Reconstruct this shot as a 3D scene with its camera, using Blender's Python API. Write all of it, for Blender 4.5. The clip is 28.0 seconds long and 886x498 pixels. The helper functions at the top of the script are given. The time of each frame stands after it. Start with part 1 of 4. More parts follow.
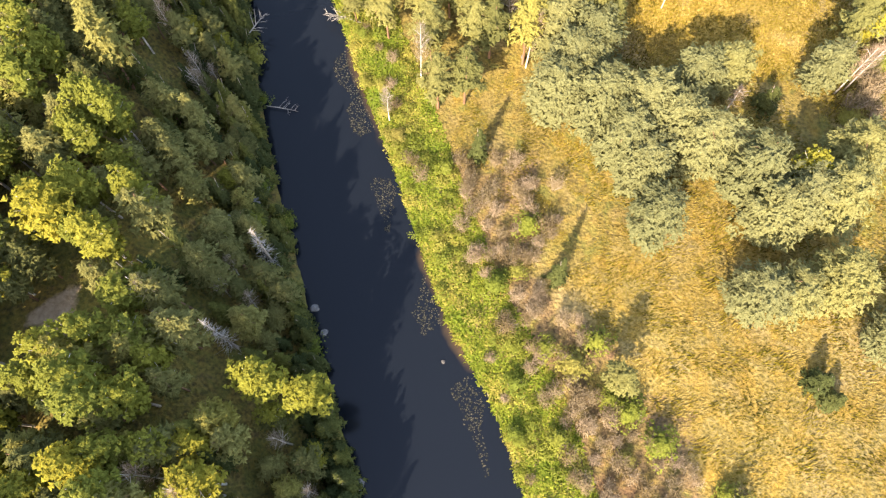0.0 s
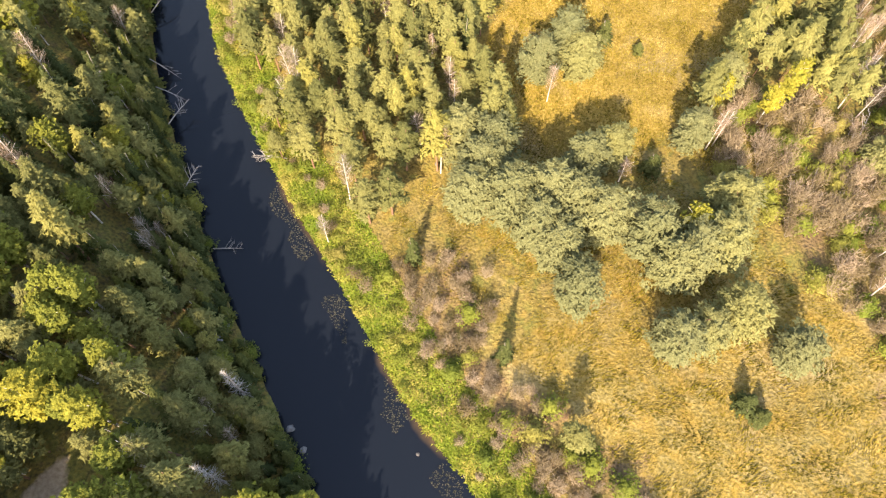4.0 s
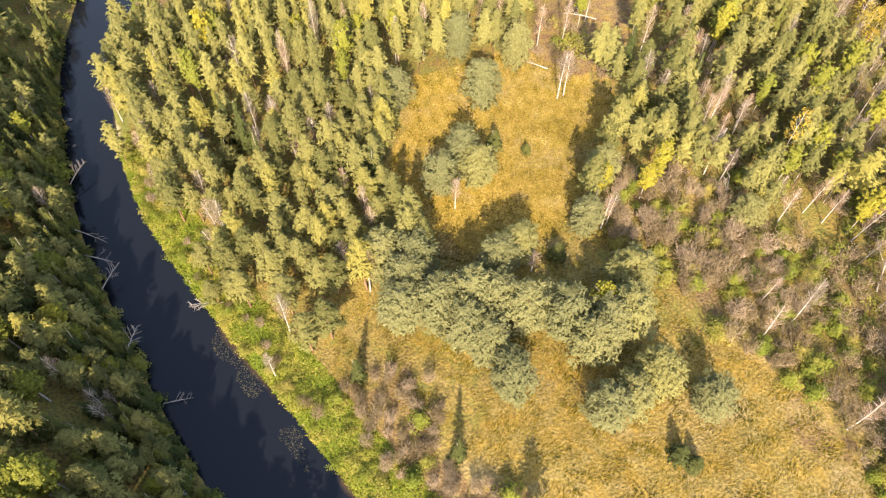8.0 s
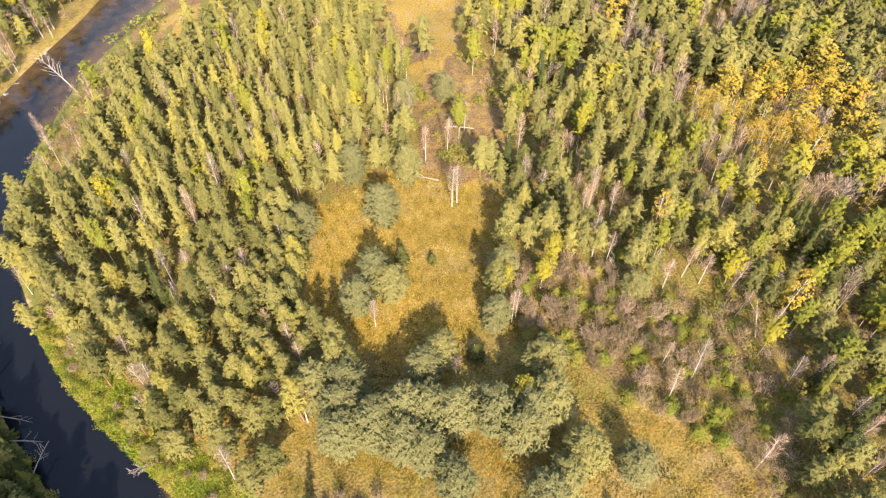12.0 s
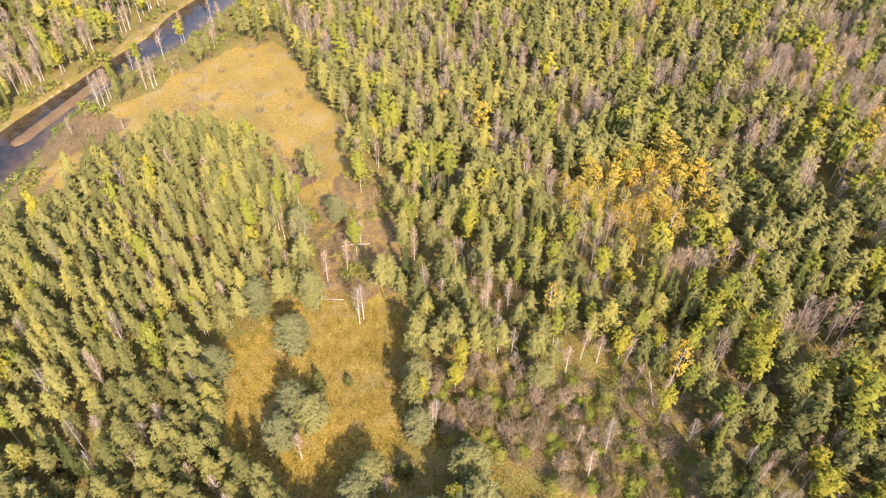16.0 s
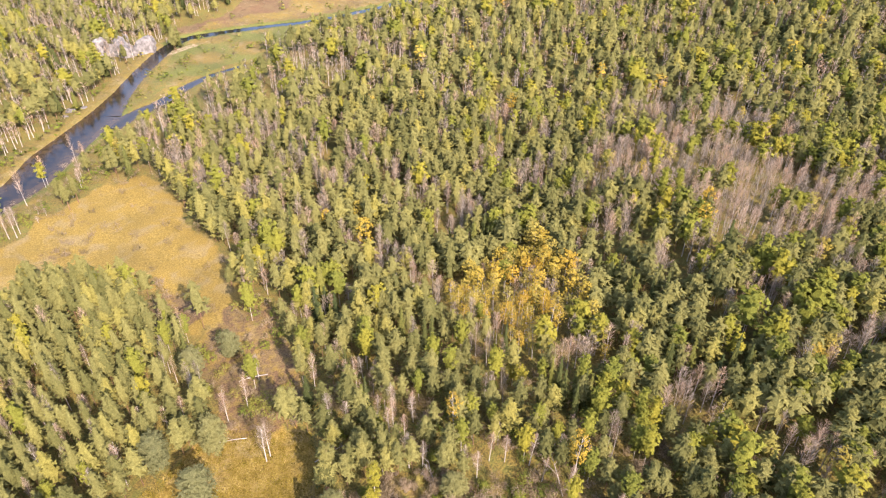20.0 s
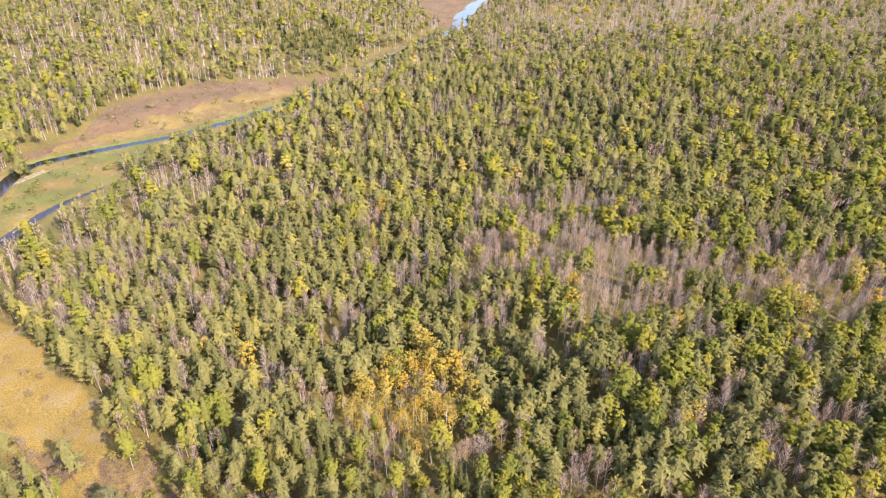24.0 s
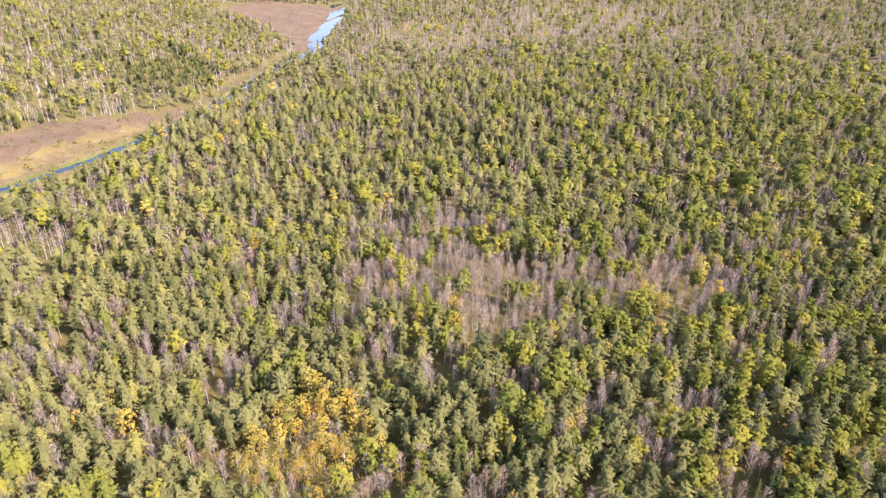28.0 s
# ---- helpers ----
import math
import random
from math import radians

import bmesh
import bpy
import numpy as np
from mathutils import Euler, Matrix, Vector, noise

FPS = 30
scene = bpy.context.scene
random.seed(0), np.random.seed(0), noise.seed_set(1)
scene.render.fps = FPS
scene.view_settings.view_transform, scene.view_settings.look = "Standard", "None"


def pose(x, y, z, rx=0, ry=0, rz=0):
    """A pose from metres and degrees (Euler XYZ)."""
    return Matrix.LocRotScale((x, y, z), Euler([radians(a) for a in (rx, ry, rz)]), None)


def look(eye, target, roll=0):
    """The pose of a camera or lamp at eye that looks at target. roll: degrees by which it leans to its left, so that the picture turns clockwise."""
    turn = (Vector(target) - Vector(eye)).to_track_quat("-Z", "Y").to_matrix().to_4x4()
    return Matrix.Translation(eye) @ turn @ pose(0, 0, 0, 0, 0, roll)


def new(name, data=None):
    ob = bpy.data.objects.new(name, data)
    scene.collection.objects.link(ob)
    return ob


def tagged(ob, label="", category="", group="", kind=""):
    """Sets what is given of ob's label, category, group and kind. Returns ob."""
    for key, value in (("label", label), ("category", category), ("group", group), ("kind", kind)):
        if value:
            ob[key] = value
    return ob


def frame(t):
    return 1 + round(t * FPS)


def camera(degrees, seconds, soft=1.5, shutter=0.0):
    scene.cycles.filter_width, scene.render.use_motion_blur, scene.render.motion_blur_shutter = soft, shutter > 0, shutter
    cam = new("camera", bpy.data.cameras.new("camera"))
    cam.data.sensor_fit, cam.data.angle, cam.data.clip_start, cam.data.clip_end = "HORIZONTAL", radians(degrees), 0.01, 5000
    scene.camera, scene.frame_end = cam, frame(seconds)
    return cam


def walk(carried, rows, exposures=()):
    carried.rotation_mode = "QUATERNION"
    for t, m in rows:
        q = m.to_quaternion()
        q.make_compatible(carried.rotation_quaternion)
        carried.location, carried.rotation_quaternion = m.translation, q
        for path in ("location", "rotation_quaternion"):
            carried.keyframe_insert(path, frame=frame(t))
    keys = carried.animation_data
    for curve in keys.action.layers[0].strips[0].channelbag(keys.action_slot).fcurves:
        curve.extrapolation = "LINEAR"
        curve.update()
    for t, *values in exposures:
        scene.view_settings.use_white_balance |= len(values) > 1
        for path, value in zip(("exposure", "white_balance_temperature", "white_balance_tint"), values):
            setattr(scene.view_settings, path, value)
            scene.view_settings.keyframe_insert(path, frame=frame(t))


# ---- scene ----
cam = camera(67.5, 28.0, 1.25)
# seconds, place, then yaw, pitch and roll in degrees: a steady climb with a slow pan to the right
PATH = [
    (0, -0.23, 0.23, 80.00, 2.62, -69.40, -0.11),
    (1, -0.17, 0.15, 82.46, -0.41, -68.61, -0.08),
    (2, -0.12, 0.11, 84.94, -3.40, -66.74, -0.06),
    (3, -0.10, 0.08, 87.35, -6.32, -64.89, -0.04),
    (3.5, -0.10, 0.06, 88.53, -7.76, -64.00, -0.04),
    (5.5, -0.10, -0.01, 93.23, -13.55, -60.43, -0.02),
    (6, -0.09, -0.04, 94.42, -15.02, -59.55, -0.01),
    (7, -0.04, -0.10, 96.85, -17.99, -57.81, 0.01),
    (8, 0.04, -0.15, 99.39, -20.88, -56.09, 0.07),
    (9, 0.15, -0.19, 102.05, -23.76, -54.40, 0.10),
    (10, 0.24, -0.21, 104.81, -26.65, -52.70, 0.07),
    (11, 0.32, -0.20, 107.63, -29.61, -51.00, -0.04),
    (12, 0.36, -0.17, 110.47, -32.59, -49.30, -0.13),
    (12.5, 0.37, -0.16, 111.89, -34.09, -48.45, -0.14),
    (14.5, 0.33, -0.11, 117.55, -40.03, -45.09, -0.05),
    (15, 0.32, -0.10, 118.95, -41.51, -44.23, -0.02),
    (16, 0.30, -0.08, 121.64, -44.47, -42.45, 0.04),
    (17, 0.28, -0.07, 124.24, -47.46, -40.61, 0.07),
    (18, 0.24, -0.08, 126.76, -50.49, -38.77, 0.08),
    (19, 0.22, -0.07, 129.21, -53.48, -36.94, 0.13),
    (20, 0.18, -0.06, 131.62, -56.48, -35.07, 0.19),
    (21, 0.13, -0.04, 134.03, -59.48, -33.22, 0.21),
    (21.5, 0.09, -0.03, 135.24, -60.98, -32.31, 0.19),
    (23.5, -0.08, 0.05, 140.01, -66.99, -28.78, 0.01),
    (24, -0.14, 0.07, 141.18, -68.50, -27.93, -0.03),
    (24.5, -0.20, 0.10, 142.32, -70.01, -27.38, -0.06),
    (25, -0.28, 0.14, 143.43, -71.50, -27.22, -0.08),
    (26, -0.45, 0.24, 145.59, -74.49, -27.16, -0.12),
    (27, -0.65, 0.36, 147.70, -77.47, -27.06, -0.18),
    (28, -0.85, 0.49, 149.78, -80.45, -26.98, -0.27),
]
# seconds, stops, kelvin, tint: the picture grows a little cooler and brighter as the camera climbs
EXPOSURES = [(0, 2.18, 7700, 14), (6, 2.0, 7700, 15), (12, 1.79, 7500, 18), (17, 1.65, 6950, 22), (24, 1.61, 6450, 27), (28, 1.73, 6050, 31)]
walk(cam, [(t, pose(x, y, z, 0, 0, yaw) @ pose(0, 0, 0, 90 + pitch) @ pose(0, 0, 0, 0, 0, roll))
           for t, x, y, z, yaw, pitch, roll in PATH], EXPOSURES)

# ---- light ----
SUN_EL, SUN_AZ = radians(35), radians(203)      # azimuth clockwise from +y
to_sun = Vector((math.sin(SUN_AZ) * math.cos(SUN_EL), math.cos(SUN_AZ) * math.cos(SUN_EL), math.sin(SUN_EL)))
world = bpy.data.worlds.new("sky")
scene.world = world
world.use_nodes = True
sky = world.node_tree.nodes.new("ShaderNodeTexSky")
sky.sky_type, sky.sun_disc, sky.sun_elevation, sky.sun_rotation = "NISHITA", False, SUN_EL, SUN_AZ
sky.dust_density, sky.air_density = 1.5, 1.0
background = world.node_tree.nodes["Background"]
world.node_tree.links.new(sky.outputs[0], background.inputs[0])
background.inputs[1].default_value = 0.15
sun = new("sun", bpy.data.lights.new("sun", "SUN"))
sun.data.energy, sun.data.angle, sun.data.color = 3.3, radians(0.5), (1.0, 0.92, 0.78)
sun.matrix_world = look(to_sun * 300, (0, 0, 0))

# ---- materials ----


class Nodes:
    """A small writer of node trees."""

    def __init__(self, name):
        self.mat = bpy.data.materials.new(name)
        self.mat.use_nodes = True
        self.tree = self.mat.node_tree
        self.tree.nodes.clear()
        self.out = self.tree.nodes.new("ShaderNodeOutputMaterial")

    def add(self, kind, **inputs):
        node = self.tree.nodes.new("ShaderNode" + kind)
        for key, value in inputs.items():
            socket = node.inputs[int(key[1:])] if key[0] == "i" and key[1:].isdigit() else node.inputs[key.replace("_", " ")]
            if isinstance(value, bpy.types.NodeSocket):
                self.tree.links.new(value, socket)
            else:
                socket.default_value = value
        return node

    def place(self):
        return self.add("NewGeometry").outputs["Position"]

    def noise(self, scale, detail=3.0, vector=None, distortion=0.0):
        node = self.add("TexNoise", Scale=scale, Detail=detail, Distortion=distortion)
        self.tree.links.new(vector if vector else self.place(), node.inputs["Vector"])
        return node.outputs["Fac"]

    def ramp(self, fac, stops):
        node = self.add("ValToRGB", Fac=fac)
        while len(node.color_ramp.elements) < len(stops):
            node.color_ramp.elements.new(0.5)
        for element, (at, colour) in zip(node.color_ramp.elements, stops):
            element.position, element.color = at, (*colour, 1)
        return node.outputs["Color"]

    def mix(self, fac, a, b, blend="MIX"):
        node = self.tree.nodes.new("ShaderNodeMix")
        node.data_type, node.blend_type = "RGBA", blend
        for socket, value in zip((node.inputs[0], node.inputs[6], node.inputs[7]), (fac, a, b)):
            if isinstance(value, bpy.types.NodeSocket):
                self.tree.links.new(value, socket)
            else:
                socket.default_value = value if isinstance(value, float) else (*value, 1)
        return node.outputs[2]

    def maths(self, op, a, b=0.0):
        node = self.tree.nodes.new("ShaderNodeMath")
        node.operation = op
        for socket, value in zip(node.inputs, (a, b)):
            if isinstance(value, bpy.types.NodeSocket):
                self.tree.links.new(value, socket)
            else:
                socket.default_value = value
        return node.outputs[0]

    def attribute(self, name, output="Fac"):
        node = self.tree.nodes.new("ShaderNodeAttribute")
        node.attribute_name = name
        return node.outputs[output]

    def bump(self, height, strength, distance):
        return self.add("Bump", Height=height, Strength=strength, Distance=distance).outputs[0]

    def finish(self, shader):
        self.tree.links.new(shader, self.out.inputs[0])
        return self.mat


def foliage(name, stops, joined, through_light=0.3):
    """Leaves or needles: the colour goes from plant to plant by stops, and from tuft to tuft by a little."""
    n = Nodes(name)
    fac = n.attribute("tint") if joined else n.add("ObjectInfo").outputs["Random"]
    colour = n.ramp(fac, stops)
    grain = n.ramp(n.noise(1.7, 2.0), [(0.3, (0.82, 0.83, 0.82)), (0.7, (1.16, 1.15, 1.14))])
    colour = n.mix(1.0, colour, grain, "MULTIPLY")
    leaf = n.noise(4.5, 2.0)
    colour = n.mix(1.0, colour, n.ramp(leaf, [(0.32, (0.82, 0.82, 0.81)), (0.68, (1.18, 1.18, 1.19))]), "MULTIPLY")
    relief = n.bump(leaf, 1.0, 0.24)
    one = n.add("BsdfDiffuse", Color=colour, Roughness=0.6, Normal=relief).outputs[0]
    two = n.add("BsdfTranslucent", Color=colour).outputs[0]
    return n.finish(n.add("MixShader", i0=through_light, i1=one, i2=two).outputs[0])


def solid(name, a, b, scale, rough=0.85, relief=0.4, size=0.05, stretch=None):
    """Two tones in a noise of that scale, with relief."""
    n = Nodes(name)
    where = n.place()
    if stretch:
        where = n.add("Mapping", Vector=where, Scale=stretch).outputs[0]
    fine, broad = n.noise(scale, 5.0, where), n.noise(scale * 0.13, 2.0, where)
    colour = n.mix(n.ramp(fine, [(0.35, (0, 0, 0)), (0.65, (1, 1, 1))]), a, b)
    colour = n.mix(1.0, colour, n.ramp(broad, [(0.3, (0.75, 0.75, 0.75)), (0.7, (1.2, 1.2, 1.2))]), "MULTIPLY")
    return n.finish(n.add("BsdfPrincipled", Base_Color=colour, Roughness=rough, Normal=n.bump(fine, relief, size)).outputs[0])


PINE = [(0.0, (0.135, 0.138, 0.05)), (0.4, (0.198, 0.192, 0.07)), (0.8, (0.24, 0.228, 0.08)), (1.0, (0.285, 0.258, 0.07))]
OPEN_PINE = [(0.0, (0.17, 0.175, 0.082)), (0.6, (0.21, 0.21, 0.096)), (1.0, (0.24, 0.23, 0.088))]
SPRUCE = [(0.0, (0.066, 0.084, 0.033)), (0.6, (0.12, 0.13, 0.043)), (1.0, (0.19, 0.19, 0.048))]
LIME = [(0.0, (0.18, 0.196, 0.042)), (0.6, (0.24, 0.24, 0.044)), (1.0, (0.31, 0.275, 0.044))]
GOLD = [(0.0, (0.35, 0.3, 0.09)), (0.6, (0.43, 0.335, 0.065)), (1.0, (0.47, 0.31, 0.05))]
BARE = [(0.0, (0.33, 0.28, 0.225)), (0.5, (0.43, 0.34, 0.265)), (1.0, (0.52, 0.365, 0.25))]
TWIG = [(0.0, (0.18, 0.135, 0.075)), (0.5, (0.265, 0.205, 0.125)), (1.0, (0.345, 0.26, 0.18))]
WILLOW = [(0.0, (0.15, 0.185, 0.036)), (0.55, (0.225, 0.24, 0.048)), (1.0, (0.31, 0.265, 0.08))]
SNAG = [(0.0, (0.36, 0.33, 0.3)), (1.0, (0.55, 0.52, 0.49))]
STOPS = {"pine": PINE, "broad": OPEN_PINE, "spruce": SPRUCE, "lime": LIME, "gold": GOLD, "bare": BARE, "bush": TWIG, "willow": WILLOW, "snag": SNAG}
LEAF = {k: foliage(k + "_foliage", s, False, 0.1 if s is TWIG else 0.3) for k, s in STOPS.items()}
LEAF_JOINED = {k: foliage(k + "_foliage_mass", s, True, 0.1 if s is TWIG else 0.28) for k, s in STOPS.items()}
PINE_BARK = solid("pine_bark", (0.16, 0.09, 0.055), (0.3, 0.16, 0.09), 6.0, stretch=(1, 1, 0.3))
BIRCH_BARK = solid("birch_bark", (0.62, 0.57, 0.51), (0.36, 0.31, 0.265), 3.0, stretch=(0.4, 0.4, 2.5))
GREY_BARK = solid("grey_bark", (0.26, 0.21, 0.17), (0.4, 0.34, 0.28), 5.0, stretch=(1, 1, 0.3))
BARK = {"pine": PINE_BARK, "broad": PINE_BARK, "spruce": GREY_BARK, "lime": BIRCH_BARK, "gold": BIRCH_BARK, "bare": BIRCH_BARK, "bush": GREY_BARK,
        "willow": GREY_BARK, "snag": GREY_BARK}
ROCK = solid("limestone", (0.1, 0.09, 0.083), (0.245, 0.23, 0.22), 0.55, relief=0.8, size=0.3)
DARK_ROCK = solid("grey_rock", (0.14, 0.13, 0.13), (0.32, 0.31, 0.32), 1.4, relief=0.8, size=0.2)
LILY = foliage("lily_leaf", [(0.0, (0.04, 0.038, 0.024)), (0.6, (0.08, 0.075, 0.05)), (1.0, (0.14, 0.125, 0.09))], True, 0.05)
GRASS = foliage("dry_grass", [(0.0, (0.068, 0.062, 0.012)), (0.3, (0.155, 0.125, 0.017)), (0.62, (0.225, 0.168, 0.032)), (1.0, (0.34, 0.26, 0.09))], True, 0.2)
GOLD_GRASS = foliage("golden_grass", [(0.0, (0.1, 0.083, 0.014)), (0.35, (0.215, 0.165, 0.028)), (0.7, (0.3, 0.232, 0.055)), (1.0, (0.4, 0.31, 0.12))], True, 0.2)
GREEN_GRASS = foliage("green_grass", [(0.0, (0.13, 0.185, 0.026)), (0.6, (0.215, 0.25, 0.036)), (1.0, (0.35, 0.3, 0.075))], True, 0.25)


def ground_material():
    n = Nodes("forest_and_meadow_floor")
    cover = n.add("SeparateColor", Color=n.attribute("cover", "Color"))
    meadow, green, brown = cover.outputs[0], cover.outputs[1], cover.outputs[2]
    sand = n.attribute("sand")
    fine, mid, broad = n.noise(2.3, 6.0), n.noise(0.33, 4.0, distortion=1.0), n.noise(0.045, 3.0)
    floor = n.ramp(fine, [(0.3, (0.06, 0.045, 0.014)), (0.5, (0.165, 0.12, 0.026)), (0.7, (0.27, 0.185, 0.042))])
    floor = n.mix(n.ramp(mid, [(0.4, (0, 0, 0)), (0.62, (1, 1, 1))]), floor, n.ramp(fine, [(0.3, (0.08, 0.085, 0.018)), (0.7, (0.2, 0.175, 0.035))]))
    gold = n.ramp(fine, [(0.28, (0.085, 0.065, 0.014)), (0.5, (0.185, 0.138, 0.033)), (0.72, (0.27, 0.208, 0.08))])
    gold = n.mix(n.ramp(mid, [(0.42, (0, 0, 0)), (0.68, (0.85, 0.85, 0.85))]), gold, n.ramp(fine, [(0.3, (0.19, 0.115, 0.014)), (0.7, (0.3, 0.195, 0.03))]))
    rich = n.ramp(n.maths("ADD", n.maths("MULTIPLY", n.attribute("rich"), 0.6), n.maths("MULTIPLY", mid, 0.5)), [(0.3, (0, 0, 0)), (0.75, (1, 1, 1))])
    gold = n.mix(rich, gold, n.ramp(fine, [(0.28, (0.13, 0.09, 0.015)), (0.5, (0.26, 0.175, 0.03)), (0.72, (0.36, 0.26, 0.07))]))
    gold = n.mix(n.ramp(n.noise(0.13, 4.0, distortion=0.6), [(0.5, (0, 0, 0)), (0.68, (0.8, 0.8, 0.8))]), gold, n.ramp(fine, [(0.3, (0.175, 0.13, 0.05)), (0.7, (0.32, 0.25, 0.12))]))
    grass = n.ramp(fine, [(0.3, (0.07, 0.09, 0.015)), (0.55, (0.14, 0.145, 0.027)), (0.75, (0.25, 0.21, 0.06))])
    brush = n.ramp(fine, [(0.3, (0.08, 0.055, 0.026)), (0.5, (0.165, 0.11, 0.05)), (0.72, (0.245, 0.165, 0.075))])
    brush = n.mix(n.ramp(n.noise(0.09, 5.0, distortion=0.8), [(0.45, (0, 0, 0)), (0.6, (0.8, 0.8, 0.8))]), brush, n.ramp(fine, [(0.3, (0.07, 0.038, 0.02)), (0.7, (0.2, 0.115, 0.055))]))
    bare = n.ramp(fine, [(0.3, (0.3, 0.22, 0.14)), (0.7, (0.46, 0.36, 0.25))])
    edge = n.ramp(n.noise(0.6, 4.0), [(0.3, (0, 0, 0)), (0.7, (1, 1, 1))])

    def sharp(weight):
        grown = n.maths("ADD", n.maths("MULTIPLY", weight, 2.2), n.maths("MULTIPLY", edge, 0.9))
        return n.ramp(n.maths("SUBTRACT", grown, 1.0), [(0.15, (0, 0, 0)), (0.75, (1, 1, 1))])
    colour = n.mix(sharp(meadow), floor, gold)
    colour = n.mix(sharp(green), colour, grass)
    colour = n.mix(sharp(brown), colour, brush)
    colour = n.mix(sharp(sand), colour, bare)
    colour = n.mix(1.0, colour, n.ramp(broad, [(0.3, (0.8, 0.8, 0.8)), (0.7, (1.2, 1.18, 1.15))]), "MULTIPLY")
    return n.finish(n.add("BsdfPrincipled", Base_Color=colour, Roughness=0.95, Normal=n.bump(fine, 0.9, 0.35)).outputs[0])


def water_material():
    n = Nodes("dark_river_water")
    silt = n.attribute("silt")
    mud = n.noise(0.35, 4.0)
    fac = n.ramp(n.maths("MULTIPLY", silt, n.maths("ADD", mud, 0.55)), [(0.5, (0, 0, 0)), (0.95, (1, 1, 1))])
    colour = n.mix(fac, (0.006, 0.008, 0.012), (0.075, 0.048, 0.024))
    ripple = n.noise(1.1, 3.0)
    return n.finish(n.add("BsdfPrincipled", Base_Color=colour, Roughness=0.12, IOR=1.33, Normal=n.bump(ripple, 0.06, 0.05)).outputs[0])


GROUND, WATER = ground_material(), water_material()

# ---- plan of the valley ----


def smooth(a, b, v):
    k = np.clip((v - a) / (b - a), 0, 1)
    return k * k * (3 - 2 * k)


def spline(points, step=3.0):
    """A smooth line through (x, y, width) points, sampled every step metres."""
    p = np.array(points, float)
    p = np.vstack([2 * p[0] - p[1], p, 2 * p[-1] - p[-2]])
    rows = []
    for a, b, c, d in zip(p, p[1:], p[2:], p[3:]):
        for k in np.linspace(0, 1, max(2, round(np.hypot(*(c - b)[:2]) / step)), endpoint=False):
            rows.append(0.5 * (2 * b + (c - a) * k + (2 * a - 5 * b + 4 * c - d) * k * k + (3 * b - a - 3 * c + d) * k ** 3))
    return np.array(rows + [p[-2]])


RIVER = spline([(9, -60, 17.6), (3.3, -20, 17.8), (-1.1, 1.8, 17.6), (-8.5, 18.4, 15.6), (-12.8, 29.7, 15.4), (-18.3, 44.7, 14.9), (-23.4, 59.7, 13.2),
                (-29.4, 79.8, 11.4), (-32.7, 97, 10.4), (-33.5, 115, 10), (-33.2, 132, 10.4), (-29, 152, 12), (-18, 179, 18), (-4, 197, 17),
                (12, 213, 17), (27, 228, 20), (41, 239, 15), (62, 250, 14), (82, 260, 14), (101, 267, 17), (120, 280, 19),
                (140, 291, 17), (158, 301, 16)])
UPPER = spline([(158, 301, 16), (180, 318, 10), (200, 333, 9), (228, 352, 9), (247, 362, 8), (262, 363, 8), (297, 346, 7), (331, 325, 6),
                (372, 311, 6), (412, 302, 6), (470, 293, 6), (560, 292, 7), (680, 300, 8), (780, 290, 14), (850, 308, 24), (905, 322, 22),
                (960, 329, 26), (1090, 358, 22), (1230, 400, 30)], 5.0)
OXBOW = spline([(152, 285, 8), (167, 290, 8), (183, 292, 7), (200, 297, 6), (214, 300, 5), (230, 300.5, 3.5), (246, 298, 2.5)])


def near_line(x, y, line):
    """For every point: metres outside the water's edge, which side (left +1, right -1) and how far along."""
    x, y = np.ravel(x), np.ravel(y)
    out, side, along = np.empty(x.size), np.empty(x.size), np.empty(x.size, int)
    ahead = np.gradient(line[:, :2], axis=0)
    for s in range(0, x.size, 20000):
        dx, dy = x[s:s + 20000, None] - line[None, :, 0], y[s:s + 20000, None] - line[None, :, 1]
        gap = np.hypot(dx, dy)
        i = np.argmin(gap, 1)
        r = np.arange(i.size)
        out[s:s + 20000], along[s:s + 20000] = gap[r, i] - line[i, 2] / 2, i
        side[s:s + 20000] = np.sign(ahead[i, 0] * dy[r, i] - ahead[i, 1] * dx[r, i])
    return out, side, along


def inside(x, y, polygon):
    x, y = np.asarray(x, float), np.asarray(y, float)
    hit = np.zeros(x.shape, bool)
    for (ax, ay), (bx, by) in zip(polygon, polygon[1:] + polygon[:1]):
        cross = ((ay > y) != (by > y)) & (x < (bx - ax) * (y - ay) / (by - ay + 1e-12) + ax)
        hit ^= cross
    return hit


def waves(x, y, size, seed):
    """Cheap smooth noise between -1 and 1."""
    g = np.random.default_rng(seed)
    total = 0
    for k in range(6):
        a, f, p = g.uniform(0, 6.28), (0.6 + 0.9 * g.random()) * 6.28 / size, g.uniform(0, 6.28)
        total = total + np.sin((np.cos(a) * x + np.sin(a) * y) * f + p)
    return total / 3.2


